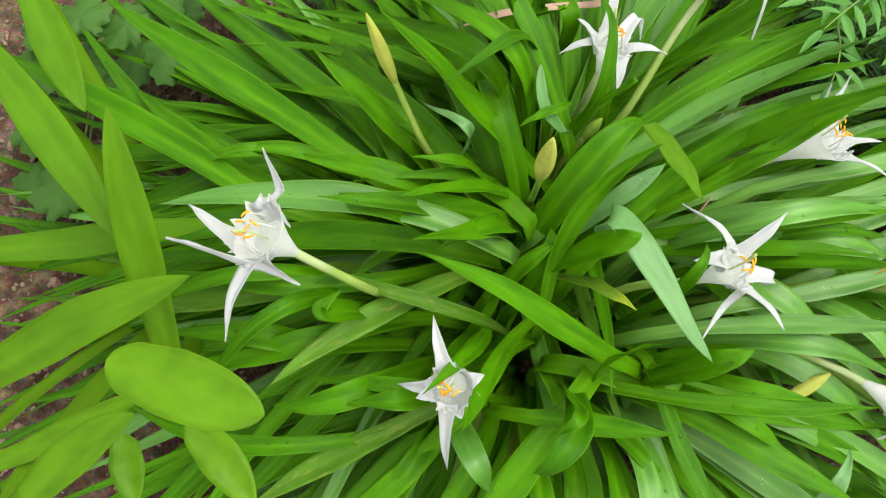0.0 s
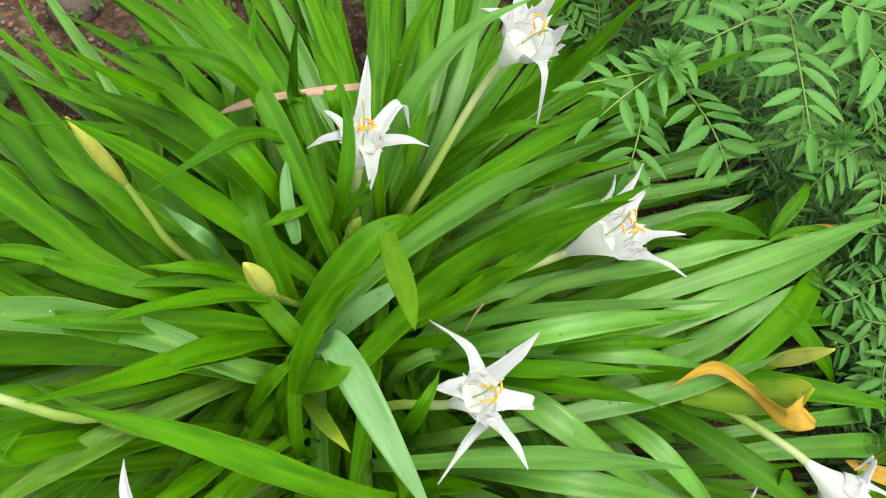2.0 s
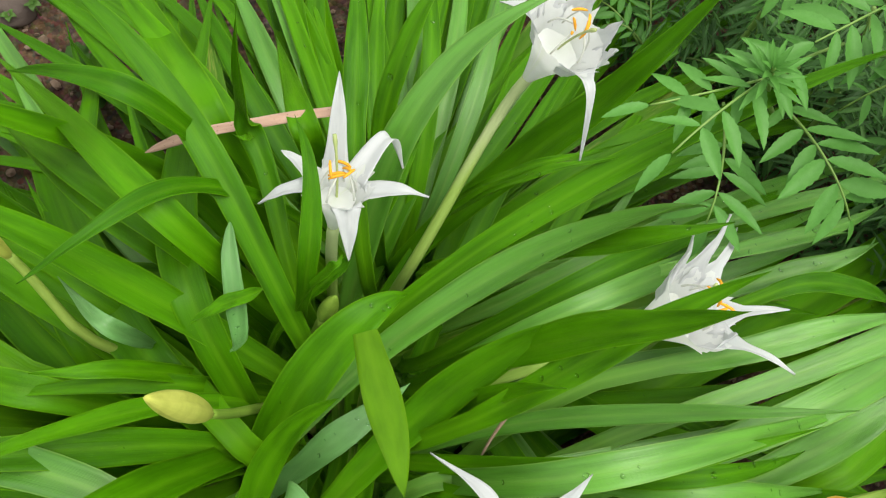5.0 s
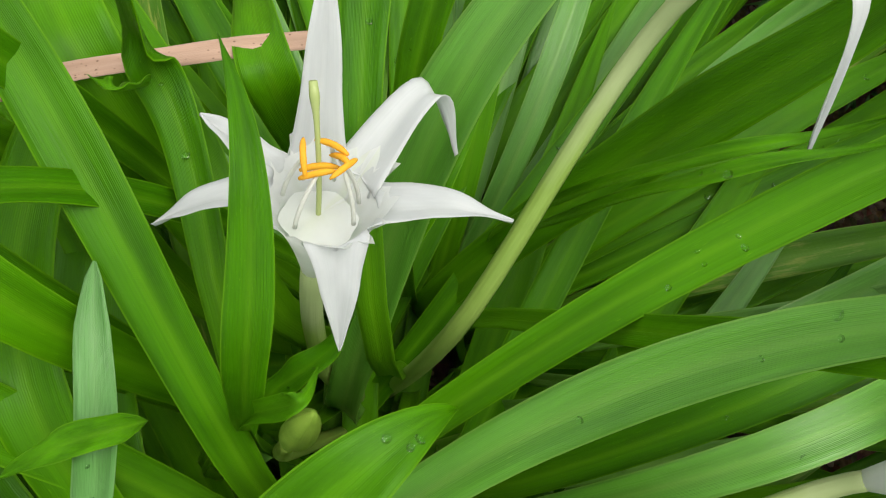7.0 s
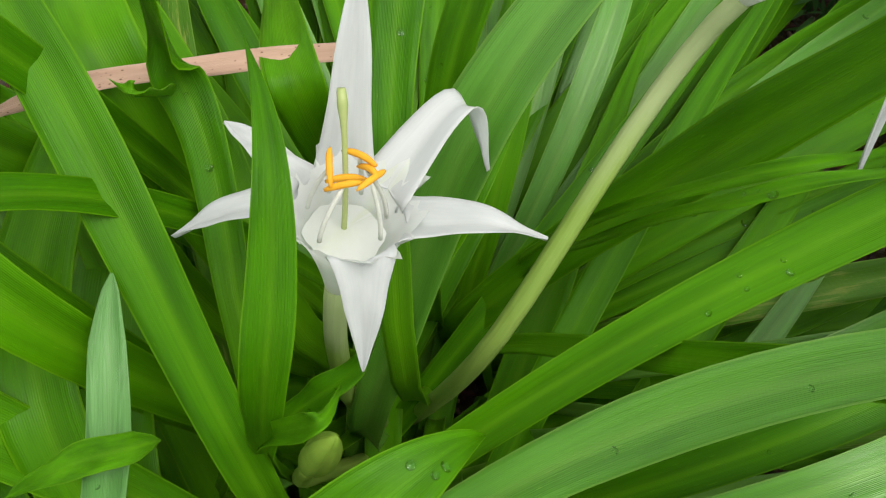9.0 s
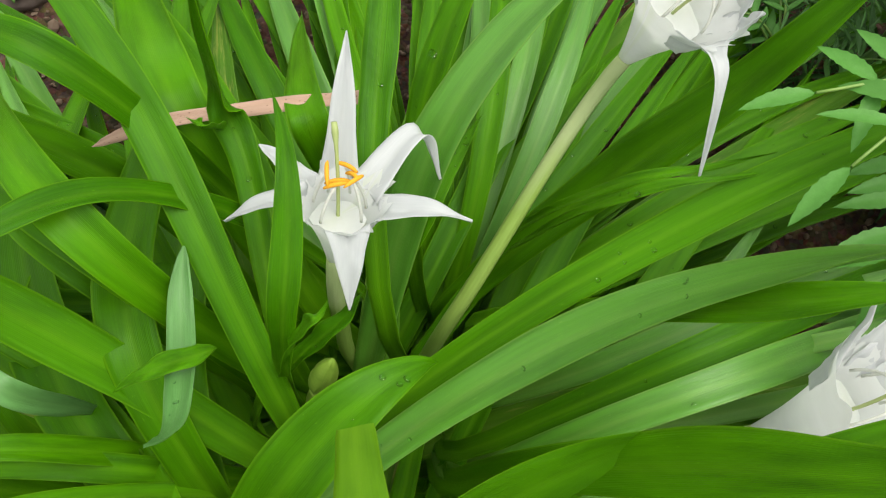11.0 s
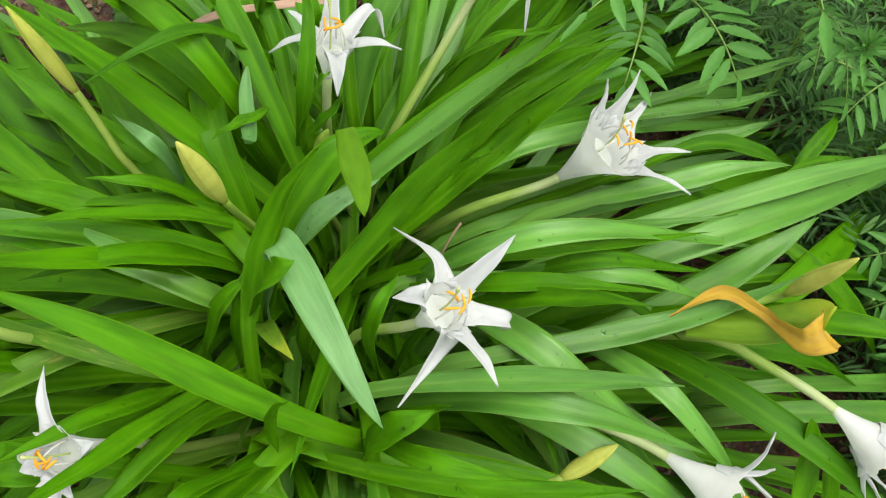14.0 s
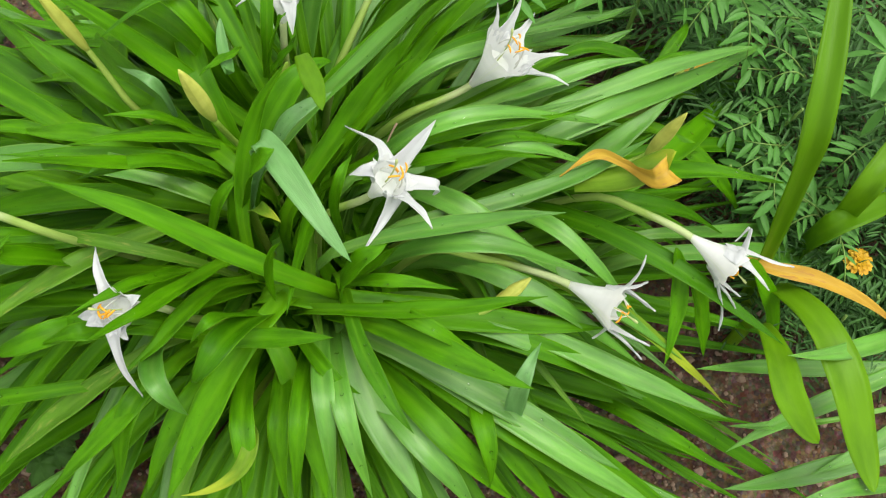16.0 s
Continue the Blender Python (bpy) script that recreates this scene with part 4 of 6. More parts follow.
strap(plant_front, (-0.003, -0.035, 0.000), (-0.001, -0.067, 0.220), (0.055, -0.118, 0.314), (0.084, -0.140, 0.328), (0.107, -0.145, 0.303), 0.0150)
strap(plant_front, (0.019, -0.026, 0.000), (0.047, -0.056, 0.217), (0.088, -0.142, 0.327), (0.113, -0.192, 0.325), (0.136, -0.234, 0.258), 0.0209, LILY_SHEEN)
strap(plant_front, (0.016, -0.028, 0.000), (0.035, -0.052, 0.218), (0.070, -0.136, 0.328), (0.089, -0.187, 0.326), (0.101, -0.240, 0.255), 0.0209, LILY_SHEEN)
strap(plant_front, (-0.030, -0.024, 0.000), (-0.113, -0.104, 0.209), (-0.087, -0.158, 0.322), (-0.065, -0.187, 0.338), (-0.046, -0.198, 0.302), 0.0240, LILY_SHEEN)
strap(plant_front, (-0.032, -0.026, 0.000), (-0.060, -0.051, 0.307), (-0.077, -0.096, 0.351), (-0.087, -0.138, 0.399), (-0.099, -0.178, 0.448), 0.0169)
strap(plant_front, (-0.030, -0.026, 0.000), (-0.054, -0.052, 0.265), (-0.072, -0.087, 0.296), (-0.086, -0.131, 0.316), (-0.108, -0.175, 0.326), 0.0203)
strap(plant_front, (-0.038, -0.011, 0.000), (-0.088, -0.028, 0.201), (-0.103, -0.070, 0.282), (-0.117, -0.108, 0.329), (-0.126, -0.131, 0.333), 0.0200)
strap(plant_middle, (-0.099, 0.069, 0.000), (-0.132, -0.015, 0.281), (-0.176, -0.062, 0.308), (-0.220, -0.114, 0.321), (-0.261, -0.171, 0.321), 0.0248, LILY_SCARRED)
strap(plant_front, (-0.037, -0.038, 0.000), (-0.132, -0.152, 0.255), (-0.175, -0.191, 0.233), (-0.217, -0.229, 0.206), (-0.256, -0.266, 0.175), 0.0239, LILY_SCARRED)
strap(plant_front, (-0.018, -0.032, 0.000), (-0.047, -0.104, 0.234), (-0.106, -0.128, 0.317), (-0.167, -0.140, 0.324), (-0.251, -0.150, 0.275), 0.0183)
strap(plant_front, (-0.006, -0.035, 0.000), (-0.006, -0.068, 0.233), (-0.008, -0.119, 0.394), (-0.014, -0.140, 0.435), (-0.028, -0.156, 0.415), 0.0134)
strap(plant_front, None, (0.012, -0.082, 0.331), (0.011, -0.074, 0.376), (0.019, -0.069, 0.420), (0.036, -0.065, 0.462), 0.0086, twist=(80, 80))
strap(plant_front, (0.022, -0.023, 0.000), (0.064, -0.058, 0.293), (0.079, -0.059, 0.377), (0.096, -0.053, 0.418), (0.114, -0.038, 0.425), 0.0235)
strap(plant_front, None, (0.058, -0.034, 0.213), (0.041, -0.050, 0.236), (0.036, -0.064, 0.263), (0.038, -0.073, 0.292), 0.0120)
strap(plant_front, (-0.024, -0.029, 0.000), (-0.091, -0.135, 0.234), (-0.119, -0.196, 0.251), (-0.151, -0.242, 0.236), (-0.192, -0.288, 0.196), 0.0237)
strap(plant_front, (-0.026, -0.028, 0.000), (-0.092, -0.120, 0.200), (-0.115, -0.185, 0.253), (-0.124, -0.226, 0.231), (-0.135, -0.274, 0.169), 0.0238)
strap(plant_front, (-0.018, -0.032, 0.000), (-0.053, -0.120, 0.219), (-0.063, -0.176, 0.255), (-0.078, -0.224, 0.242), (-0.095, -0.270, 0.194), 0.0226)
strap(plant_front, (0.113, -0.043, 0.000), (0.206, -0.077, 0.209), (0.219, -0.126, 0.254), (0.235, -0.161, 0.254), (0.243, -0.193, 0.212), 0.0229)
strap(plant_front, None, (0.257, -0.125, 0.116), (0.252, -0.122, 0.262), (0.255, -0.101, 0.313), (0.264, -0.061, 0.306), 0.0201, LILY_UNDER)
strap(plant_front, (0.021, -0.024, 0.000), (0.085, -0.082, 0.218), (0.168, -0.142, 0.253), (0.225, -0.176, 0.230), (0.274, -0.199, 0.177), 0.0288)
strap(plant_front, (0.018, -0.027, 0.000), (0.075, -0.094, 0.212), (0.149, -0.155, 0.247), (0.198, -0.187, 0.232), (0.237, -0.216, 0.175), 0.0287, LILY_SHEEN)
strap(plant_front, (0.023, -0.021, 0.000), (0.095, -0.073, 0.228), (0.221, -0.125, 0.253), (0.308, -0.152, 0.217), (0.404, -0.176, 0.138), 0.0292)
strap(plant_front, (0.023, -0.021, 0.000), (0.082, -0.064, 0.232), (0.244, -0.127, 0.253), (0.354, -0.160, 0.214), (0.438, -0.176, 0.148), 0.0234, LILY_SHEEN)
strap(plant_front, (-0.011, -0.035, 0.000), (-0.023, -0.112, 0.216), (-0.001, -0.182, 0.287), (0.013, -0.224, 0.279), (0.013, -0.260, 0.239), 0.0239)
strap(plant_front, (-0.000, -0.035, 0.000), (0.008, -0.093, 0.212), (0.030, -0.163, 0.276), (0.040, -0.206, 0.269), (0.051, -0.250, 0.214), 0.0221)
strap(plant_front, (0.010, -0.032, 0.000), (0.031, -0.078, 0.220), (0.056, -0.157, 0.320), (0.065, -0.206, 0.321), (0.067, -0.253, 0.263), 0.0188)
strap(plant_front, (-0.004, -0.035, 0.000), (0.001, -0.193, 0.258), (0.016, -0.209, 0.285), (0.005, -0.240, 0.276), (-0.037, -0.268, 0.273), 0.0163, LILY_TIP)
strap(plant_middle, (-0.127, 0.098, 0.000), (-0.361, 0.016, 0.268), (-0.463, 0.047, 0.252), (-0.565, 0.074, 0.232), (-0.666, 0.100, 0.209), 0.0323)
strap(plant_middle, (-0.110, 0.097, 0.000), (-0.174, 0.060, 0.229), (-0.310, 0.125, 0.212), (-0.469, 0.213, 0.134), (-0.735, 0.351, 0.021), 0.0408)
strap(plant_middle, (-0.115, 0.109, 0.000), (-0.208, 0.094, 0.231), (-0.322, 0.160, 0.230), (-0.448, 0.242, 0.146), (-0.654, 0.381, 0.024), 0.0302)
strap(plant_middle, (-0.114, 0.106, 0.000), (-0.199, 0.085, 0.230), (-0.247, 0.138, 0.251), (-0.311, 0.246, 0.173), (-0.438, 0.474, 0.026), 0.0332)
strap(plant_middle, (-0.114, 0.109, 0.000), (-0.205, 0.093, 0.218), (-0.262, 0.122, 0.251), (-0.314, 0.157, 0.232), (-0.378, 0.199, 0.165), 0.0245)
strap(plant_middle, (-0.089, 0.081, 0.000), (-0.090, 0.077, 0.231), (-0.151, 0.164, 0.253), (-0.222, 0.287, 0.173), (-0.354, 0.527, 0.028), 0.0375)
strap(plant_middle, (-0.088, 0.090, 0.000), (-0.088, 0.090, 0.262), (-0.139, 0.151, 0.334), (-0.187, 0.245, 0.293), (-0.260, 0.438, 0.190), 0.0291)
strap(plant_middle, (-0.273, 0.057, 0.000), (-0.369, 0.028, 0.227), (-0.473, 0.076, 0.195), (-0.562, 0.137, 0.154), (-0.659, 0.215, 0.112), 0.0194)
strap(plant_middle, (-0.114, 0.107, 0.000), (-0.246, 0.075, 0.221), (-0.291, 0.064, 0.281), (-0.350, 0.058, 0.282), (-0.409, 0.050, 0.208), 0.0160)
strap(plant_middle, (-0.185, 0.062, 0.000), (-0.274, 0.016, 0.236), (-0.359, -0.029, 0.277), (-0.448, -0.066, 0.240), (-0.575, -0.113, 0.144), 0.0257)
strap(plant_front, (-0.100, -0.103, 0.000), (-0.167, -0.177, 0.230), (-0.242, -0.209, 0.246), (-0.318, -0.221, 0.218), (-0.408, -0.208, 0.179), 0.0184)
strap(plant_middle, (-0.240, 0.084, 0.000), (-0.338, 0.066, 0.221), (-0.439, 0.024, 0.174), (-0.540, -0.022, 0.071), (-0.644, -0.042, 0.053), 0.0301)
strap(plant_middle, (-0.101, 0.087, 0.000), (-0.183, -0.023, 0.262), (-0.258, -0.067, 0.295), (-0.326, -0.082, 0.288), (-0.411, -0.086, 0.246), 0.0214)
strap(plant_front, (-0.038, -0.011, 0.000), (-0.159, -0.053, 0.236), (-0.233, -0.111, 0.301), (-0.292, -0.146, 0.285), (-0.355, -0.163, 0.240), 0.0240)
strap(plant_front, (-0.094, -0.043, 0.000), (-0.185, -0.086, 0.229), (-0.260, -0.121, 0.293), (-0.310, -0.129, 0.296), (-0.396, -0.145, 0.228), 0.0260)
strap(plant_front, None, (-0.182, -0.048, 0.215), (-0.214, -0.091, 0.348), (-0.230, -0.105, 0.389), (-0.221, -0.087, 0.394), 0.0213)
strap(plant_front, (-0.030, -0.025, 0.000), (-0.054, -0.049, 0.228), (-0.125, -0.134, 0.331), (-0.155, -0.156, 0.353), (-0.197, -0.168, 0.321), 0.0215)
strap(plant_front, (-0.015, -0.049, 0.000), (-0.032, -0.127, 0.324), (0.004, -0.123, 0.344), (0.042, -0.120, 0.360), (0.082, -0.116, 0.372), 0.0199)
strap(plant_front, (0.027, -0.022, 0.000), (0.060, -0.043, 0.269), (0.080, -0.033, 0.309), (0.101, -0.028, 0.350), (0.120, -0.025, 0.392), 0.0165)
strap(plant_middle, (-0.191, 0.082, 0.000), (-0.287, 0.054, 0.222), (-0.391, 0.069, 0.200), (-0.533, 0.098, 0.148), (-0.649, 0.119, 0.050), 0.0256)
strap(plant_middle, (-0.255, 0.087, 0.000), (-0.353, 0.071, 0.215), (-0.451, 0.060, 0.185), (-0.557, 0.050, 0.128), (-0.672, 0.043, 0.067), 0.0219)
strap(plant_middle, (-0.216, 0.067, 0.000), (-0.310, 0.033, 0.242), (-0.391, 0.048, 0.230), (-0.467, 0.082, 0.210), (-0.536, 0.124, 0.167), 0.0244)
strap(plant_middle, (-0.197, 0.011, 0.000), (-0.272, -0.056, 0.260), (-0.327, -0.091, 0.263), (-0.429, -0.119, 0.224), (-0.538, -0.131, 0.160), 0.0245, LILY_SCARRED)
strap(plant_front, (-0.033, -0.021, 0.000), (-0.124, -0.087, 0.230), (-0.172, -0.142, 0.318), (-0.212, -0.170, 0.324), (-0.254, -0.181, 0.291), 0.0250)
strap(plant_back, (-0.070, 0.228, 0.000), (-0.134, 0.233, 0.287), (-0.162, 0.229, 0.405), (-0.205, 0.229, 0.430), (-0.277, 0.236, 0.381), 0.0166)
strap(plant_back, (-0.054, 0.203, 0.000), (-0.054, 0.203, 0.220), (-0.038, 0.237, 0.306), (-0.030, 0.270, 0.324), (-0.027, 0.317, 0.302), 0.0127)
strap(plant_back, (-0.026, 0.250, 0.000), (-0.026, 0.250, 0.163), (0.041, 0.312, 0.275), (0.090, 0.347, 0.352), (0.141, 0.389, 0.471), 0.0285)
strap(plant_back, (-0.016, 0.254, 0.000), (-0.001, 0.278, 0.242), (0.040, 0.282, 0.330), (0.072, 0.294, 0.351), (0.113, 0.321, 0.347), 0.0062)
strap(plant_back, (-0.013, 0.252, 0.000), (0.005, 0.273, 0.245), (0.042, 0.274, 0.331), (0.073, 0.285, 0.357), (0.117, 0.312, 0.351), 0.0062)
strap(plant_middle, None, (-0.077, 0.148, 0.386), (-0.091, 0.140, 0.377), (-0.104, 0.131, 0.373), (-0.118, 0.120, 0.367), 0.0097)
strap(plant_back, (-0.066, 0.241, 0.000), (-0.178, 0.297, 0.210), (-0.129, 0.246, 0.358), (-0.109, 0.225, 0.411), (-0.120, 0.226, 0.406), 0.0061)
strap(plant_middle, (-0.091, 0.143, 0.000), (-0.065, 0.163, 0.317), (-0.056, 0.173, 0.329), (-0.047, 0.184, 0.341), (-0.040, 0.197, 0.351), 0.0104)
strap(plant_middle, (-0.095, 0.147, 0.000), (-0.095, 0.147, 0.220), (-0.052, 0.159, 0.381), (-0.036, 0.162, 0.427), (-0.033, 0.172, 0.421), 0.0069)
strap(plant_back, (-0.016, 0.195, 0.000), (0.018, 0.142, 0.232), (0.078, 0.154, 0.407), (0.119, 0.158, 0.495), (0.152, 0.163, 0.552), 0.0236)
strap(plant_middle, (-0.068, 0.113, 0.000), (-0.068, 0.113, 0.206), (-0.122, 0.093, 0.281), (-0.174, 0.074, 0.312), (-0.250, 0.042, 0.308), 0.0151)
strap(plant_middle, (-0.075, 0.080, 0.000), (-0.074, 0.076, 0.208), (-0.100, 0.034, 0.339), (-0.120, 0.001, 0.407), (-0.154, -0.048, 0.450), 0.0266)
strap(plant_front, (0.243, -0.038, 0.000), (0.342, -0.053, 0.091), (0.390, -0.076, 0.134), (0.451, -0.093, 0.120), (0.534, -0.107, 0.074), 0.0185)
strap(side_plant, (0.865, 0.173, 0.000), (0.733, 0.082, 0.083), (0.636, 0.015, 0.100), (0.561, -0.038, 0.128), (0.487, -0.098, 0.156), 0.0234, LILY_SHEEN)
strap(side_plant, (0.896, 0.050, 0.000), (0.750, -0.015, 0.049), (0.663, -0.054, 0.044), (0.584, -0.092, 0.059), (0.505, -0.125, 0.089), 0.0270, LILY_SHEEN)
strap(side_plant, (0.870, 0.104, 0.000), (0.715, 0.065, 0.091), (0.611, 0.038, 0.096), (0.521, 0.012, 0.128), (0.440, -0.017, 0.170), 0.0210, LILY_SHEEN)
strap(side_plant, (0.765, 0.048, 0.000), (0.619, -0.018, 0.066), (0.566, -0.042, 0.115), (0.523, -0.058, 0.147), (0.482, -0.070, 0.166), 0.0107, LILY_SHEEN)
strap(side_plant, (0.862, 0.217, 0.000), (0.732, 0.124, 0.092), (0.655, 0.069, 0.147), (0.589, 0.030, 0.188), (0.522, 0.003, 0.221), 0.0228, LILY_SHEEN)
strap(side_plant, (0.853, 0.169, 0.000), (0.752, 0.045, 0.043), (0.712, -0.005, 0.042), (0.668, -0.042, 0.049), (0.611, -0.082, 0.058), 0.0217, LILY_SHEEN)
strap(side_plant, (0.883, -0.009, 0.000), (0.733, -0.065, 0.054), (0.662, -0.091, 0.118), (0.610, -0.111, 0.150), (0.560, -0.136, 0.154), 0.0195, LILY_SHEEN)
strap(plant_front, None, (0.480, 0.123, 0.171), (0.543, 0.123, 0.155), (0.612, 0.121, 0.138), (0.717, 0.103, 0.070), 0.0210, ORANGE)
ribbon(plant_front, ((0.269, 0.108, 0.311), (0.310, 0.111, 0.338), (0.341, 0.118, 0.363), (0.352, 0.111, 0.373)), ((0.05, 1, 0), (0, 1, 0.1), (-0.25, 0.95, 0.1), (-0.5, 0.85, 0.1)), (0.020, 0.028, 0.031, 0.033), LILY_TIP, "yellowing leaf that folds back on itself")
ribbon(plant_front, ((0.352, 0.111, 0.373), (0.348, 0.102, 0.380), (0.338, 0.097, 0.374), (0.325, 0.108, 0.359), (0.310, 0.120, 0.349), (0.283, 0.129, 0.338), (0.252, 0.103, 0.329)), ((-0.5, 0.85, 0.1), (-0.5, 0.8, 0.25), (-0.4, 0.7, 0.55), (-0.1, 0.6, 0.8), (0.4, 0.6, 0.6), (0.2, 0.95, 0.1), (0.5, 0.8, 0)), (0.030, 0.026, 0.019, 0.0115, 0.0085, 0.0115, 0.0008), ORANGE, "curled withered orange leaf tip")
strap(dry_blade, None, (-0.197, 0.225, 0.331), (-0.153, 0.251, 0.342), (-0.106, 0.277, 0.339), (-0.070, 0.301, 0.327), 0.0072, STRAW, blunt=2.2, cup=0.06)
strap(plant_front, (0.138, -0.015, 0.000), (0.237, -0.025, 0.191), (0.391, -0.050, 0.144), (0.508, -0.072, 0.079), (0.631, -0.106, 0.015), 0.0231)
strap(plant_front, (0.129, -0.059, 0.000), (0.220, -0.100, 0.208), (0.309, -0.126, 0.196), (0.385, -0.145, 0.150), (0.484, -0.172, 0.077), 0.0262)
strap(plant_front, (0.098, -0.057, 0.000), (0.186, -0.105, 0.207), (0.252, -0.151, 0.209), (0.294, -0.178, 0.180), (0.336, -0.205, 0.130), 0.0217)
strap(plant_middle, (-0.097, 0.085, 0.000), (-0.126, 0.033, 0.239), (-0.191, 0.009, 0.348), (-0.275, 0.002, 0.332), (-0.480, -0.024, 0.160), 0.0202)
strap(plant_middle, (-0.103, 0.089, 0.000), (-0.205, -0.029, 0.206), (-0.248, -0.086, 0.334), (-0.288, -0.133, 0.343), (-0.332, -0.205, 0.230), 0.0174)
strap(plant_middle, (-0.156, 0.040, 0.000), (-0.227, -0.031, 0.218), (-0.287, -0.065, 0.304), (-0.353, -0.094, 0.294), (-0.431, -0.132, 0.195), 0.0175)
strap(plant_middle, (-0.115, 0.114, 0.000), (-0.148, 0.113, 0.219), (-0.240, 0.134, 0.286), (-0.323, 0.152, 0.243), (-0.415, 0.181, 0.154), 0.0199)
strap(plant_middle, (-0.260, 0.085, 0.000), (-0.358, 0.068, 0.196), (-0.420, 0.077, 0.215), (-0.495, 0.087, 0.178), (-0.594, 0.092, 0.082), 0.0185)
strap(plant_middle, (-0.216, 0.090, 0.000), (-0.314, 0.072, 0.227), (-0.356, 0.053, 0.277), (-0.398, 0.039, 0.259), (-0.483, 0.019, 0.196), 0.0158)
strap(plant_front, (0.009, -0.032, 0.000), (0.023, -0.063, 0.298), (0.127, -0.051, 0.283), (0.230, -0.035, 0.262), (0.331, -0.012, 0.238), 0.0325)
strap(plant_front, (0.027, -0.014, 0.000), (0.078, -0.035, 0.229), (0.127, -0.066, 0.325), (0.169, -0.081, 0.333), (0.224, -0.088, 0.286), 0.0173)
strap(plant_front, (0.008, 0.032, 0.000), (0.025, 0.075, 0.257), (0.104, 0.071, 0.356), (0.164, 0.081, 0.383), (0.239, 0.109, 0.351), 0.0161)
strap(plant_front, (0.006, 0.033, 0.000), (0.024, 0.085, 0.270), (0.118, 0.100, 0.359), (0.180, 0.122, 0.371), (0.264, 0.172, 0.347), 0.0165)
strap(plant_front, (0.029, 0.037, 0.000), (0.078, 0.090, 0.297), (0.153, 0.123, 0.279), (0.226, 0.160, 0.274), (0.301, 0.197, 0.281), 0.0188, LILY_SHEEN)
strap(plant_front, (0.029, 0.008, 0.000), (0.049, 0.013, 0.235), (0.053, 0.004, 0.375), (0.058, 0.018, 0.421), (0.061, 0.043, 0.412), 0.0125)
strap(plant_back, (-0.009, 0.202, 0.000), (0.031, 0.168, 0.252), (0.112, 0.233, 0.312), (0.194, 0.315, 0.264), (0.313, 0.444, 0.135), 0.0183)
strap(plant_back, (0.014, 0.233, 0.000), (0.172, 0.260, 0.315), (0.219, 0.290, 0.310), (0.265, 0.321, 0.298), (0.305, 0.357, 0.284), 0.0126, LILY_SHEEN)
strap(plant_back, (-0.000, 0.230, 0.000), (0.007, 0.231, 0.245), (0.083, 0.223, 0.382), (0.123, 0.223, 0.437), (0.159, 0.233, 0.464), 0.0147)
strap(plant_middle, (-0.084, 0.082, 0.000), (-0.088, 0.050, 0.249), (-0.111, 0.019, 0.348), (-0.133, -0.021, 0.443), (-0.173, -0.070, 0.529), 0.0226)
strap(plant_middle, (-0.084, 0.088, 0.000), (-0.087, 0.061, 0.271), (-0.141, 0.042, 0.320), (-0.200, 0.015, 0.357), (-0.266, -0.011, 0.382), 0.0250)
strap(plant_middle, (-0.030, 0.114, 0.000), (0.060, 0.111, 0.375), (0.093, 0.137, 0.425), (0.128, 0.167, 0.472), (0.169, 0.197, 0.512), 0.0182)
strap(plant_middle, (-0.129, 0.107, 0.000), (-0.183, 0.099, 0.255), (-0.230, 0.117, 0.285), (-0.278, 0.130, 0.316), (-0.328, 0.145, 0.344), 0.0281)
strap(plant_back, (-0.085, 0.218, 0.000), (-0.148, 0.210, 0.230), (-0.201, 0.222, 0.305), (-0.246, 0.205, 0.383), (-0.282, 0.189, 0.467), 0.0227)
strap(plant_back, (-0.076, 0.230, 0.000), (-0.118, 0.235, 0.279), (-0.171, 0.282, 0.290), (-0.232, 0.321, 0.301), (-0.289, 0.363, 0.312), 0.0247)
strap(plant_back, (-0.044, 0.252, 0.000), (-0.054, 0.279, 0.278), (-0.056, 0.314, 0.317), (-0.050, 0.356, 0.348), (-0.036, 0.403, 0.370), 0.0175)
strap(plant_front, (0.039, 0.024, 0.000), (0.116, 0.068, 0.334), (0.148, 0.067, 0.377), (0.183, 0.064, 0.418), (0.224, 0.058, 0.452), 0.0162)
strap(plant_front, (0.035, 0.030, 0.000), (0.200, 0.170, 0.298), (0.294, 0.237, 0.297), (0.382, 0.307, 0.273), (0.465, 0.371, 0.227), 0.0200, LILY_SHEEN)
strap(plant_front, (-0.046, -0.027, 0.000), (-0.088, -0.055, 0.291), (-0.095, -0.081, 0.341), (-0.110, -0.112, 0.385), (-0.131, -0.152, 0.418), 0.0158)
strap(plant_middle, (-0.129, 0.106, 0.000), (-0.277, 0.077, 0.281), (-0.377, 0.112, 0.268), (-0.477, 0.146, 0.250), (-0.576, 0.185, 0.231), 0.0354)
strap(broad_plant, None, (-0.342, -0.212, 0.509), (-0.305, -0.212, 0.517), (-0.267, -0.215, 0.521), (-0.229, -0.215, 0.524), 0.0456, BROAD, blunt=0.75, cup=0.25)
strap(broad_plant, None, (-0.304, -0.219, 0.369), (-0.279, -0.236, 0.372), (-0.254, -0.252, 0.371), (-0.229, -0.269, 0.369), 0.0339, BROAD, blunt=0.4, cup=0.25)
strap(broad_plant, (-0.439, -0.066, 0.000), (-0.515, -0.246, 0.280), (-0.460, -0.204, 0.330), (-0.401, -0.160, 0.373), (-0.338, -0.115, 0.407), 0.0433, BROAD, blunt=0.4, cup=0.25)
strap(broad_plant, (-0.468, -0.005, 0.000), (-0.595, 0.035, 0.350), (-0.535, -0.005, 0.359), (-0.476, -0.049, 0.362), (-0.419, -0.095, 0.359), 0.0388, BROAD, blunt=0.4, cup=0.25)
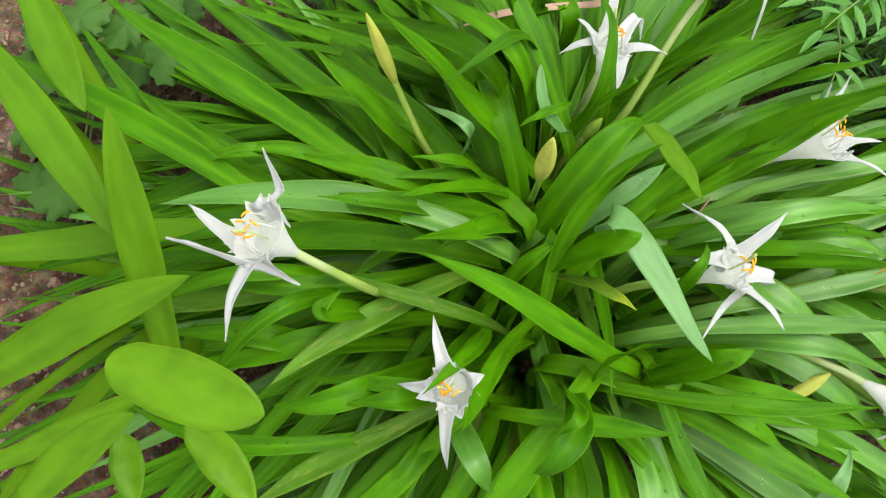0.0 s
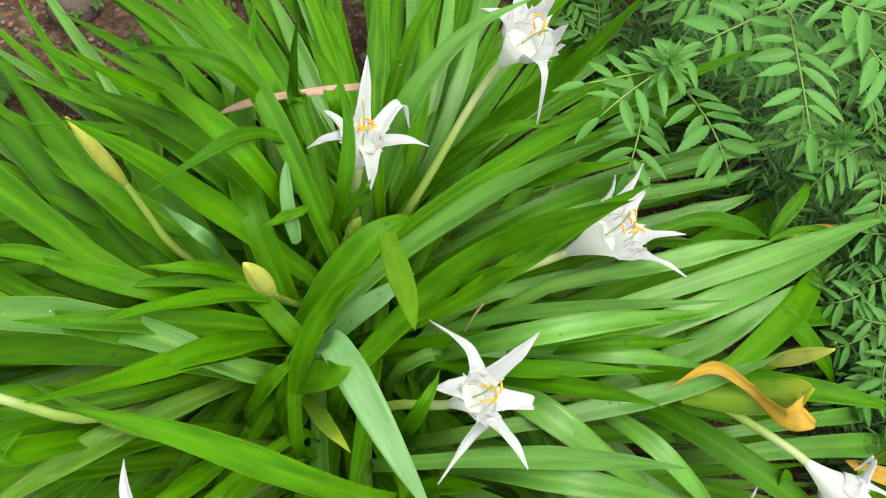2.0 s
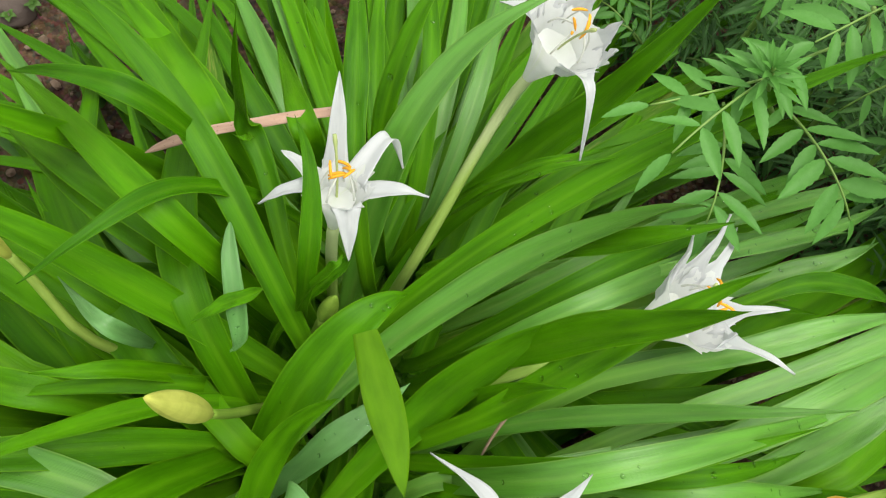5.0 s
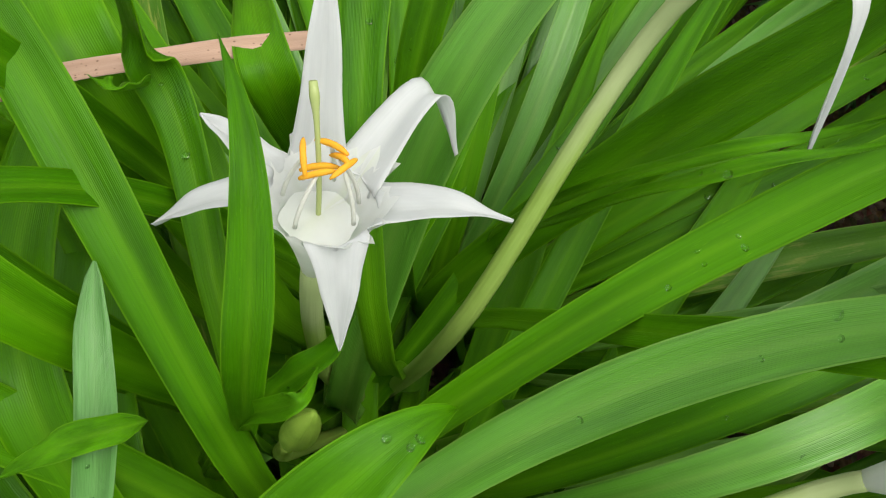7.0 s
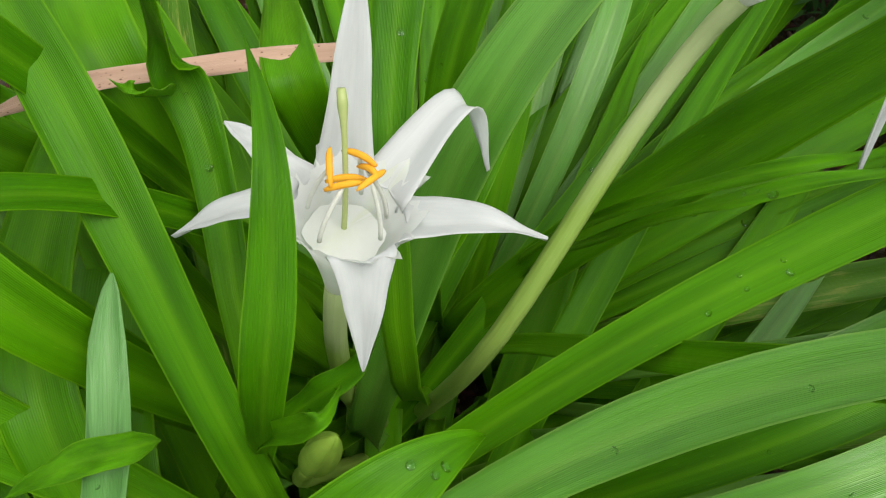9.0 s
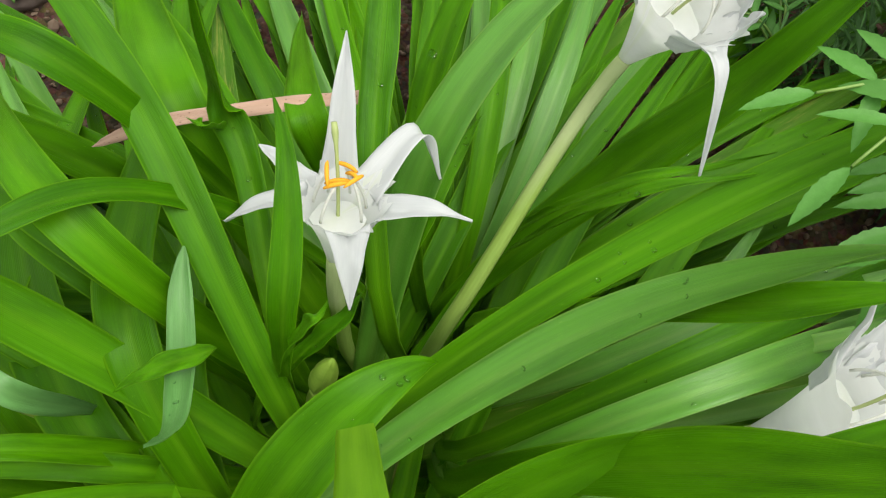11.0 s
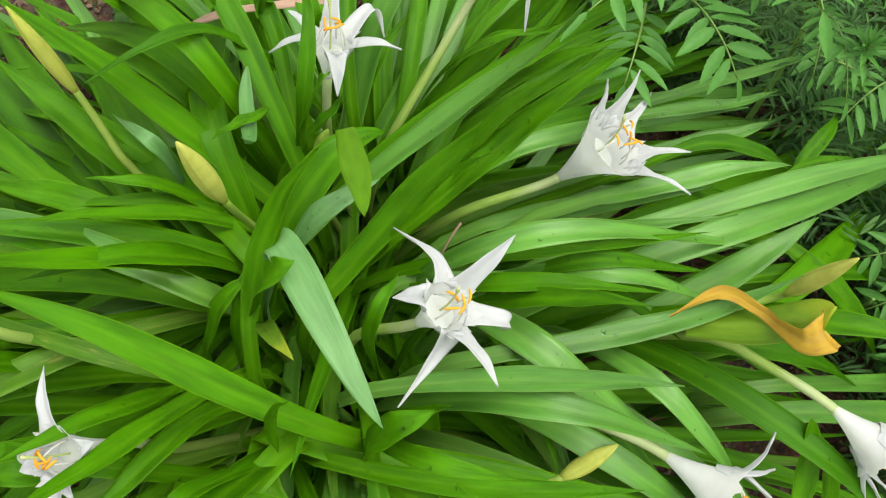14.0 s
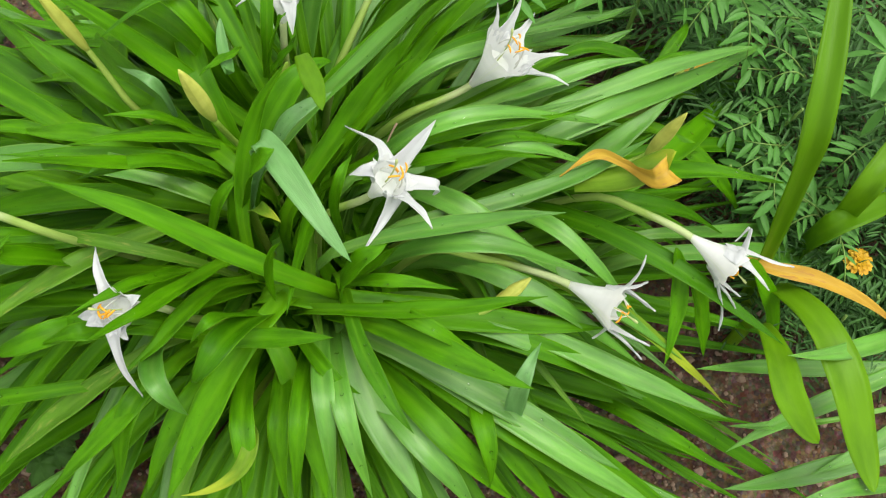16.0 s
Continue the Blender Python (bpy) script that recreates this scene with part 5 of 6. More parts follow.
strap(broad_plant, (-0.459, 0.011, 0.000), (-0.615, 0.131, 0.309), (-0.581, 0.096, 0.311), (-0.547, 0.060, 0.312), (-0.512, 0.025, 0.308), 0.0372, BROAD, blunt=0.4, cup=0.25)
strap(broad_plant, (-0.401, -0.066, 0.000), (-0.365, -0.155, 0.280), (-0.389, -0.112, 0.339), (-0.413, -0.066, 0.395), (-0.438, -0.015, 0.447), 0.0353, BROAD, blunt=0.4, cup=0.25)
strap(broad_plant, (-0.461, -0.049, 0.000), (-0.566, -0.122, 0.268), (-0.493, -0.102, 0.292), (-0.422, -0.075, 0.312), (-0.352, -0.042, 0.328), 0.0320, BROAD, blunt=0.4, cup=0.25)
strap(broad_plant, (-0.418, -0.070, 0.000), (-0.409, -0.318, 0.346), (-0.389, -0.288, 0.366), (-0.367, -0.258, 0.383), (-0.339, -0.231, 0.395), 0.0357, BROAD, blunt=0.4, cup=0.25)
strap(broad_plant, (-0.430, -0.069, 0.000), (-0.478, -0.300, 0.253), (-0.437, -0.269, 0.267), (-0.398, -0.233, 0.277), (-0.359, -0.197, 0.283), 0.0242, BROAD, blunt=0.4, cup=0.25)
strap(broad_plant, None, (-0.366, -0.244, 0.304), (-0.355, -0.260, 0.306), (-0.345, -0.277, 0.306), (-0.334, -0.293, 0.304), 0.0290, BROAD, blunt=0.4, cup=0.25)
strap(plant_back, (0.012, 0.242, 0.000), (0.179, 0.301, 0.273), (0.231, 0.330, 0.288), (0.283, 0.356, 0.307), (0.336, 0.377, 0.331), 0.0125, LILY_SHEEN)
strap(plant_middle, (-0.035, 0.136, 0.000), (0.232, 0.260, 0.300), (0.265, 0.279, 0.299), (0.299, 0.286, 0.287), (0.332, 0.289, 0.267), 0.0152)
strap(side_plant, None, (0.344, 0.310, 0.226), (0.354, 0.335, 0.236), (0.365, 0.361, 0.236), (0.371, 0.387, 0.224), 0.0158)
strap(side_plant, None, (0.326, 0.281, 0.274), (0.353, 0.304, 0.273), (0.381, 0.320, 0.261), (0.408, 0.332, 0.243), 0.0075)
strap(plant_front, (0.021, 0.043, 0.000), (0.094, 0.160, 0.263), (0.150, 0.187, 0.275), (0.208, 0.210, 0.289), (0.265, 0.231, 0.307), 0.0193, LILY_SHEEN)

# flowers and buds
flower(plant_middle, ((-0.200, 0.010, 0.000), (-0.215, -0.068, 0.360)), (-0.264, -0.070, 0.400), (-0.294, -0.073, 0.435), ((-0.309, -0.014, 0.460, -0.290, -0.031, 0.430), (-0.340, -0.080, 0.475), (-0.345, -0.111, 0.483), (-0.284, -0.165, 0.450), (-0.252, -0.096, 0.405), (-0.275, -0.052, 0.408)), "large white spider lily flower, petals spread wide", bell=0.0245, petal=0.0145, seed=1)
flower(plant_front, ((-0.030, -0.010, 0.000), (-0.085, -0.095, 0.250)), (-0.101, -0.114, 0.342), (-0.111, -0.135, 0.386), ((-0.142, -0.084, 0.396), (-0.153, -0.140, 0.355), (-0.088, -0.119, 0.397), (-0.089, -0.191, 0.310), (-0.135, -0.150, 0.375), (-0.094, -0.155, 0.375)), "white spider lily flower half hidden by leaves", bell=0.0165, petal=0.0105, seed=2)
flower(plant_front, ((0.000, 0.020, 0.000), (0.040, 0.025, 0.320)), (0.078, 0.031, 0.358), (0.099, 0.040, 0.390), ((0.042, 0.087, 0.382, 0.076, 0.074, 0.386), (0.128, 0.098, 0.406), (0.136, 0.047, 0.352, 0.140, 0.049, 0.370), (0.147, -0.005, 0.397), (0.086, -0.033, 0.369, 0.098, 0.005, 0.372), (0.060, 0.033, 0.392)), "fully open white spider lily flower facing up", bell=0.0185, petal=0.0135, seed=3)
flower(plant_back, ((-0.045, 0.190, 0.000), (-0.062, 0.190, 0.250)), (-0.057, 0.206, 0.351), (-0.056, 0.222, 0.382), ((-0.072, 0.281, 0.413), (-0.094, 0.231, 0.392), (-0.101, 0.200, 0.375), (-0.038, 0.183, 0.368), (-0.002, 0.233, 0.378), (-0.026, 0.257, 0.351, -0.038, 0.265, 0.375)), "open white spider lily flower with orange anthers", bell=0.0172, petal=0.0125, style_end=(-0.064, 0.245, 0.405), seed=4)
flower(plant_back, ((-0.050, 0.200, 0.000), (-0.008, 0.225, 0.270)), (0.033, 0.347, 0.340), (0.053, 0.360, 0.386), ((0.005, 0.364, 0.398), (0.023, 0.408, 0.408), (0.084, 0.357, 0.391), (0.082, 0.294, 0.350, 0.075, 0.322, 0.389), (0.065, 0.400, 0.404), (0.082, 0.374, 0.396)), "white spider lily flower with a drooping petal", bell=0.0245, petal=0.0105, seed=5)
flower(plant_middle, ((-0.020, 0.150, 0.000), (0.085, 0.163, 0.290)), (0.142, 0.205, 0.297), (0.177, 0.222, 0.347), ((0.180, 0.280, 0.367), (0.195, 0.289, 0.328), (0.238, 0.243, 0.330), (0.244, 0.199, 0.343), (0.158, 0.256, 0.379), (0.203, 0.213, 0.347)), "white spider lily flower leaning on its side", bell=0.0255, petal=0.0082, seed=6)
flower(plant_front, ((0.050, 0.000, 0.000), (0.159, 0.020, 0.285)), (0.282, 0.015, 0.270), (0.333, -0.002, 0.275), ((0.352, 0.050, 0.300), (0.358, 0.024, 0.295), (0.371, -0.000, 0.280), (0.373, -0.031, 0.265), (0.368, -0.045, 0.260), (0.317, -0.031, 0.250)), "white trumpet flower leaning over the leaves", bell=0.0205, petal=0.0098, seed=7)
flower(plant_front, ((0.120, 0.100, 0.000), (0.317, 0.116, 0.272)), (0.396, 0.088, 0.280), (0.443, 0.071, 0.265), ((0.506, 0.080, 0.270), (0.487, 0.056, 0.255), (0.461, 0.037, 0.235), (0.451, 0.016, 0.215), (0.442, 0.094, 0.275, 0.454, 0.107, 0.285), (0.463, 0.049, 0.240)), "white trumpet flower hanging over the border", bell=0.0195, petal=0.0088, seed=8)
bud(plant_middle, (-0.093, 0.066, 0.468), (-0.086, 0.073, 0.371), ((-0.060, 0.100, 0.000), (-0.079, 0.096, 0.246)), BUD, 0.0085, 'plump yellow-green flower bud')
bud(plant_middle, (-0.275, 0.146, 0.430), (-0.239, 0.129, 0.356), ((-0.090, 0.130, 0.000), (-0.205, 0.105, 0.312)), BUD, 0.0066, 'long yellow flower bud')
bud(plant_back, (-0.042, 0.165, 0.345), (-0.051, 0.154, 0.315), ((-0.050, 0.180, 0.000), (-0.058, 0.150, 0.280)), BUD_GREEN, 0.0062, 'small green unopened bud')
bud(plant_front, (0.354, 0.153, 0.406), (0.336, 0.155, 0.311), ((0.000, 0.040, 0.000), (0.274, 0.120, 0.300)), BUD, 0.0072, 'yellow flower bud among leaves')
bud(plant_front, (0.244, 0.008, 0.285), (0.211, -0.026, 0.270), ((0.020, 0.000, 0.000), (0.162, -0.049, 0.250)), BUD, 0.0075, 'yellow fading bud lying on leaves')
bud(plant_middle, (0.419, 0.356, 0.200), (0.380, 0.334, 0.200), ((0.200, 0.250, 0.000), (0.388, 0.353, 0.120)), ORANGE, 0.0070, 'orange-yellow fading bud')

# ---- marigolds behind the clump ----
def leaflet_mesh(name, length, wide, material, seed, n=15):
    """A toothed lance-shaped leaflet, folded along its rib and drooping."""
    verts, faces = [], []
    for i in range(n + 1):
        t = i / n
        hw = wide * 0.5 * (math.sin(math.pi * t**0.8) ** 0.85) * (1 + (0.09 if i % 2 else -0.05)) + 0.0002
        z = -0.16 * length * t * t + 0.0012 * math.sin(t * 9 + seed)
        for u, lift in ((-1, 0.32), (-0.5, 0.10), (0, 0.0), (0.5, 0.10), (1, 0.32)):
            verts.append((u * hw, t * length + (0.02 * length if abs(u) == 1 else 0), z + lift * hw))
    for i in range(n):
        for j in range(4):
            faces.append((i * 5 + j, i * 5 + j + 1, i * 5 + j + 6, i * 5 + j + 5))
    return mesh_of(name, verts, faces, material)


LEAFLETS = [leaflet_mesh("leaflet", 1.0, w, FERNY, i) for i, w in enumerate((0.25, 0.28, 0.23, 0.26))]
LOW = [leaflet_mesh("low_leaflet", 1.0, w, FERNY_SHADE, i, 5) for i, w in enumerate((0.13, 0.16, 0.11))]
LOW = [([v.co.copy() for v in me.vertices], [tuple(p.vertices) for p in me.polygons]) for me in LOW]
MARIGOLDS = []
SPOTS = [(0.30, 0.42, 0.40), (0.46, 0.50, 0.42), (0.62, 0.42, 0.34), (0.40, 0.68, 0.36), (0.62, 0.66, 0.34), (0.72, 0.27, 0.22), (0.58, 0.22, 0.14), (0.20, 0.56, 0.34)]
more = random.Random(4)
for i in range(9):
    for j in range(8):
        x, y = 0.10 + 0.11 * i + more.uniform(-0.04, 0.04), 0.16 + 0.12 * j + more.uniform(-0.04, 0.04)
        if math.hypot(x + 0.03, y - 0.1) > 0.47 and not (x < 0.62 and y < 0.2):
            SPOTS.append((x, y, (more.uniform(0.10, 0.2) + 0.08 * (y > 0.35)) * min(1.0, max(0.35, (math.hypot(x + 0.03, y - 0.1) - 0.42) / 0.22))))
SPOTS += [(0.50, 0.34, 0.20), (0.45, 0.27, 0.15), (0.53, 0.17, 0.12), (0.61, 0.11, 0.1), (0.43, 0.40, 0.24), (0.70, 0.15, 0.12), (0.36, 0.35, 0.22), (0.29, 0.50, 0.3), (0.66, 0.36, 0.16), (0.34, 0.54, 0.26), (0.53, 0.60, 0.24), (0.74, 0.50, 0.24), (0.80, 0.38, 0.2), (0.25, 0.72, 0.26), (0.50, 0.80, 0.28), (0.72, 0.82, 0.26)]
for x, y, hgt in SPOTS:
    p = thing("marigold_plant", (x, y, 0.0), "marigold with feathery toothed green leaves on a thin stem", "marigold", "marigolds behind the lilies")
    put("stem", tube(bend((x, y, -0.01), (x + 0.02, y - 0.01, hgt * 0.5), (x + rng.uniform(-0.03, 0.03), y + rng.uniform(-0.03, 0.03), hgt), 10), [0.004 - 0.0022 * k / 9 for k in range(10)], STEM, "stem", 8), p)
    MARIGOLDS.append((p, hgt))


def nearest_marigold(place):
    return min((p for p, _ in MARIGOLDS), key=lambda p: math.hypot(p.location.x - place[0], p.location.y - place[1]))


def frond(plant, a, b, c, size, pairs=6):
    """A feathery leaf: a thin rib with paired toothed leaflets and one at its end."""
    rib = bend(a, np.asarray(b) * 2 - 0.5 * (np.asarray(a) + np.asarray(c)), c, 3 * pairs + 4)
    end = int(len(rib) * 0.86)
    rb = put("frond", tube(rib[: end + 1], [0.0013 - 0.0008 * i / len(rib) for i in range(end + 1)], STEM, "frond", 5), plant, "feathery leaf of paired leaflets")
    off = Vector(plant.location)
    for k in range(pairs + 1):
        i = end if k == pairs else int(3 + (end - 4) * (k + 0.3) / pairs)
        t = Vector(rib[i]) - Vector(rib[i - 1])
        t.normalize()
        s = t.cross(Vector((0, 0, 1)))
        s.normalize()
        for sg in (0,) if k == pairs else (-1, 1):
            d = (t if sg == 0 else s * sg * rng.uniform(0.8, 1.1) + t * rng.uniform(0.35, 0.75)) + Vector((0, 0, rng.uniform(-0.3, 0.12)))
            d.normalize()
            side = d.cross(Vector((0, 0, 1)))
            side.normalize()
            up = side.cross(d)
            roll = Matrix.Rotation(rng.uniform(-0.35, 0.35), 3, d)
            ln_ = size * (0.65 + 0.45 * math.sin(math.pi * (0.2 + 0.6 * k / pairs))) * rng.uniform(0.85, 1.15)
            m = Matrix((roll @ side, d, roll @ up)).transposed().to_4x4()
            ob = new("leaflet", rng.choice(LEAFLETS))
            ob.parent = rb
            ob.matrix_local = Matrix.Translation(Vector(rib[i]) - off) @ m @ Matrix.Diagonal((ln_, ln_, ln_, 1))


frond(nearest_marigold((0.205, 0.398, 0.360)), (0.205, 0.398, 0.360), (0.160, 0.349, 0.400), (0.087, 0.307, 0.400), 0.031)
frond(nearest_marigold((0.231, 0.424, 0.360)), (0.231, 0.424, 0.360), (0.164, 0.341, 0.410), (0.118, 0.270, 0.400), 0.031)
frond(nearest_marigold((0.273, 0.461, 0.380)), (0.273, 0.461, 0.380), (0.268, 0.352, 0.460), (0.296, 0.285, 0.450), 0.037)
frond(nearest_marigold((0.311, 0.462, 0.400)), (0.311, 0.462, 0.400), (0.316, 0.393, 0.460), (0.368, 0.355, 0.450), 0.037)
frond(nearest_marigold((0.191, 0.387, 0.340)), (0.191, 0.387, 0.340), (0.228, 0.325, 0.380), (0.265, 0.297, 0.340), 0.034)
frond(nearest_marigold((0.170, 0.380, 0.320)), (0.170, 0.380, 0.320), (0.172, 0.312, 0.350), (0.171, 0.273, 0.330), 0.032)
frond(nearest_marigold((0.270, 0.468, 0.420)), (0.270, 0.468, 0.420), (0.309, 0.417, 0.470), (0.393, 0.445, 0.460), 0.038)
frond(nearest_marigold((0.274, 0.473, 0.380)), (0.274, 0.473, 0.380), (0.230, 0.422, 0.400), (0.188, 0.380, 0.400), 0.034)
frond(nearest_marigold((0.256, 0.494, 0.360)), (0.256, 0.494, 0.360), (0.207, 0.472, 0.360), (0.155, 0.457, 0.340), 0.032)
frond(nearest_marigold((0.328, 0.429, 0.400)), (0.328, 0.429, 0.400), (0.355, 0.413, 0.430), (0.421, 0.435, 0.410), 0.042)
frond(nearest_marigold((0.608, 0.296, 0.350)), (0.608, 0.296, 0.350), (0.543, 0.247, 0.420), (0.507, 0.243, 0.420), 0.040)
frond(nearest_marigold((0.622, 0.252, 0.300)), (0.622, 0.252, 0.300), (0.547, 0.210, 0.400), (0.533, 0.194, 0.400), 0.040)
frond(nearest_marigold((0.427, 0.446, 0.220)), (0.427, 0.446, 0.220), (0.390, 0.401, 0.250), (0.364, 0.356, 0.200), 0.030)
frond(nearest_marigold((0.404, 0.439, 0.220)), (0.404, 0.439, 0.220), (0.344, 0.404, 0.280), (0.297, 0.419, 0.260), 0.030)
frond(nearest_marigold((0.421, 0.450, 0.220)), (0.421, 0.450, 0.220), (0.417, 0.446, 0.280), (0.472, 0.520, 0.260), 0.030)
frond(nearest_marigold((0.428, 0.439, 0.220)), (0.428, 0.439, 0.220), (0.439, 0.383, 0.250), (0.449, 0.343, 0.200), 0.030)
frond(nearest_marigold((0.548, 0.324, 0.100)), (0.548, 0.324, 0.100), (0.499, 0.281, 0.160), (0.458, 0.293, 0.140), 0.026)
frond(nearest_marigold((0.556, 0.312, 0.100)), (0.556, 0.312, 0.100), (0.510, 0.235, 0.160), (0.540, 0.190, 0.120), 0.030)
frond(nearest_marigold((0.555, 0.380, 0.100)), (0.555, 0.380, 0.100), (0.493, 0.330, 0.160), (0.475, 0.324, 0.120), 0.026)
frond(nearest_marigold((0.527, 0.373, 0.100)), (0.527, 0.373, 0.100), (0.465, 0.299, 0.160), (0.435, 0.299, 0.120), 0.028)
frond(nearest_marigold((0.523, 0.287, 0.100)), (0.523, 0.287, 0.100), (0.505, 0.215, 0.140), (0.492, 0.200, 0.100), 0.030)
frond(nearest_marigold((0.539, 0.425, 0.120)), (0.539, 0.425, 0.120), (0.461, 0.369, 0.180), (0.421, 0.404, 0.140), 0.028)
frond(nearest_marigold((0.551, 0.335, 0.100)), (0.551, 0.335, 0.100), (0.485, 0.261, 0.150), (0.453, 0.248, 0.100), 0.028)
frond(nearest_marigold((0.560, 0.479, 0.140)), (0.560, 0.479, 0.140), (0.486, 0.437, 0.200), (0.442, 0.439, 0.160), 0.030)
frond(nearest_marigold((0.646, 0.344, 0.120)), (0.646, 0.344, 0.120), (0.590, 0.275, 0.180), (0.582, 0.265, 0.120), 0.030)
frond(nearest_marigold((0.660, 0.273, 0.120)), (0.660, 0.273, 0.120), (0.600, 0.210, 0.160), (0.607, 0.169, 0.100), 0.030)


def shoot(place, size, n):
    """The crowded growing tip of a marigold: narrow young leaflets standing round it."""
    plant = nearest_marigold(place)
    off = Vector(plant.location)
    top = Vector(place)
    stem = put("shoot", tube(bend((place[0] + 0.03, place[1] + 0.03, place[2] - 0.10), (place[0] + 0.01, place[1] + 0.012, place[2] - 0.05), place, 8), [0.0019 - 0.0001 * i for i in range(8)], STEM, "shoot", 7), plant, "crowded young growing tip")
    for k in range(n):
        a, lift = 2.4 * k + rng.uniform(-0.3, 0.3), 1.25 - 1.15 * k / n
        d = Vector((math.cos(a) * math.cos(lift), math.sin(a) * math.cos(lift), math.sin(lift)))
        side = d.cross(Vector((0, 0, 1))).normalized()
        up = side.cross(d)
        ln_ = size * (0.55 + 0.6 * k / n) * rng.uniform(0.85, 1.15)
        ob = new("leaflet", rng.choice(LEAFLETS))
        ob.parent = stem
        ob.matrix_local = Matrix.Translation(top - Vector((0, 0, 0.018 * k / n)) - off) @ Matrix((side, d, up)).transposed().to_4x4() @ Matrix.Diagonal((ln_ * 0.75, ln_, ln_, 1))


shoot((0.172, 0.350, 0.427), 0.026, 22)
shoot((0.348, 0.360, 0.368), 0.026, 24)


def low_foliage(plant, fronds, r):
    """The feathery growth under a marigold's upper leaves, its shade put into the colour, too fine to tell leaflet from
    leaflet.
    """
    verts, faces = [], []
    base = Vector(plant.location)
    for a, b, c, size in fronds:
        rib = [Vector(q) - base for q in bend(a, b, c, 9)]
        for k in range(1, 9):
            t = (rib[k] - rib[k - 1]).normalized()
            s = t.cross(Vector((0, 0, 1))).normalized()
            for sg in (0,) if k == 8 else (-1, 1):
                d = t if sg == 0 else s * sg + t * r.uniform(0.4, 0.9)
                d = (d + Vector((r.uniform(-0.2, 0.2), r.uniform(-0.2, 0.2), r.uniform(-0.35, 0.45)))).normalized()
                side = d.cross(Vector((0, 0, 1))).normalized()
                up = side.cross(d)
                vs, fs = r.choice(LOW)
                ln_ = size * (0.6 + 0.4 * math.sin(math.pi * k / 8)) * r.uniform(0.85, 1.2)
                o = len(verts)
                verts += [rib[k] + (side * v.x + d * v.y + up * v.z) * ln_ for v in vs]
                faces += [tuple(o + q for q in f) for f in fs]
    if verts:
        tagged(part("low_foliage", mesh_of("low_foliage", verts, faces, FERNY_SHADE), plant), "feathery lower leaves, their shade put into a darker green", kind="stuff")


def marigold_filler(seed):
    """Fronds round each stem: the upper ones leaflet by leaflet, the lower ones as one growth."""
    r = random.Random(seed)
    for n, (p, hgt) in enumerate(MARIGOLDS):
        low = []
        for i in range(30):
            a = r.uniform(0, 2 * math.pi)
            z = hgt * r.uniform(0.25, 0.95)
            x, y = p.location.x, p.location.y
            ln_ = r.uniform(0.05, 0.12)
            b = (x + math.cos(a) * ln_ * 0.5, y + math.sin(a) * ln_ * 0.5, z + 0.03)
            c = (x + math.cos(a) * ln_, y + math.sin(a) * ln_, max(0.03, z - r.uniform(0.0, 0.04)))
            if mound(c[0], c[1]) > c[2] - 0.03 and math.hypot(c[0] + 0.03, c[1] - 0.1) < 0.45:
                continue
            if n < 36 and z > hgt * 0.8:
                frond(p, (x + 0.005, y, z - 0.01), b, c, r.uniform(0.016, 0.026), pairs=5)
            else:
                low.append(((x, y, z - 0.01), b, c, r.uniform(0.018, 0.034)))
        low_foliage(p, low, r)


marigold_filler(21)


# ---- lobed leaves and small things ----
def lobed_leaf(plant, centre, heading, size, tilt=0.15, material=None, lobes=5):
    """A rounded leaf with blunt lobes and a stalk down to the soil."""
    cx, cy, cz = centre
    rings, sides = 6, 60
    verts, faces = [(0.0, 0.0, 0.0)], []
    for i in range(1, rings + 1):
        q = i / rings
        for k in range(sides):
            a = 2 * math.pi * k / sides
            w = 0.70 + 0.22 * abs(math.cos(lobes * a / 2)) ** 0.7 + 0.06 * math.cos(lobes * 3 * a) + 0.16 * math.cos(a)
            if math.cos(a) < -0.8:
                w *= 0.75
            w = 1 + (w - 1) * q**1.5
            x, y = math.cos(a) * q * w * size * 0.5, math.sin(a) * q * w * size * 0.44
            z = -0.12 * size * q * q + 0.03 * size * math.cos(lobes * a) * q + 0.02 * size * abs(math.sin(a))
            verts.append((x, y, z))
    for k in range(sides):
        faces.append((0, 1 + k, 1 + (k + 1) % sides))
        for i in range(rings - 1):
            a, b = 1 + i * sides, 1 + (i + 1) * sides
            faces.append((a + k, b + k, b + (k + 1) % sides, a + (k + 1) % sides))
    me = mesh_of("lobed_leaf", verts, faces, material or LOBED)
    me.transform(pose(cx, cy, cz, rng.uniform(-14, 14), math.degrees(tilt), heading))
    lf = put("leaf", me, plant)
    put("leaf_stalk", tube(bend((plant.location.x, plant.location.y, 0), (cx, cy, cz * 0.4), (cx, cy, cz - 0.002), 8), [0.0016] * 8, STEM, "leaf_stalk", 6), plant)
    return lf


daisy_plant = thing('daisy_plant', (-0.668, 0.254, 0.000), 'low plant with lobed dull green leaves on the soil', 'lobed plant')
lobed_leaf(daisy_plant, (-0.692, 0.195, 0.100), 30, 0.100)
lobed_leaf(daisy_plant, (-0.648, 0.210, 0.120), 107, 0.086)
lobed_leaf(daisy_plant, (-0.598, 0.223, 0.110), 184, 0.080)
lobed_leaf(daisy_plant, (-0.527, 0.207, 0.120), 261, 0.086)
lobed_leaf(daisy_plant, (-0.705, 0.158, 0.060), 338, 0.082)
lobed_leaf(daisy_plant, (-0.593, 0.270, 0.070), 55, 0.084)
lobed_leaf(daisy_plant, (-0.586, -0.001, 0.100), 132, 0.094)
lobed_leaf(daisy_plant, (-0.649, 0.185, 0.050), 209, 0.076)
lobed_leaf(daisy_plant, (-0.590, 0.213, 0.060), 286, 0.076)
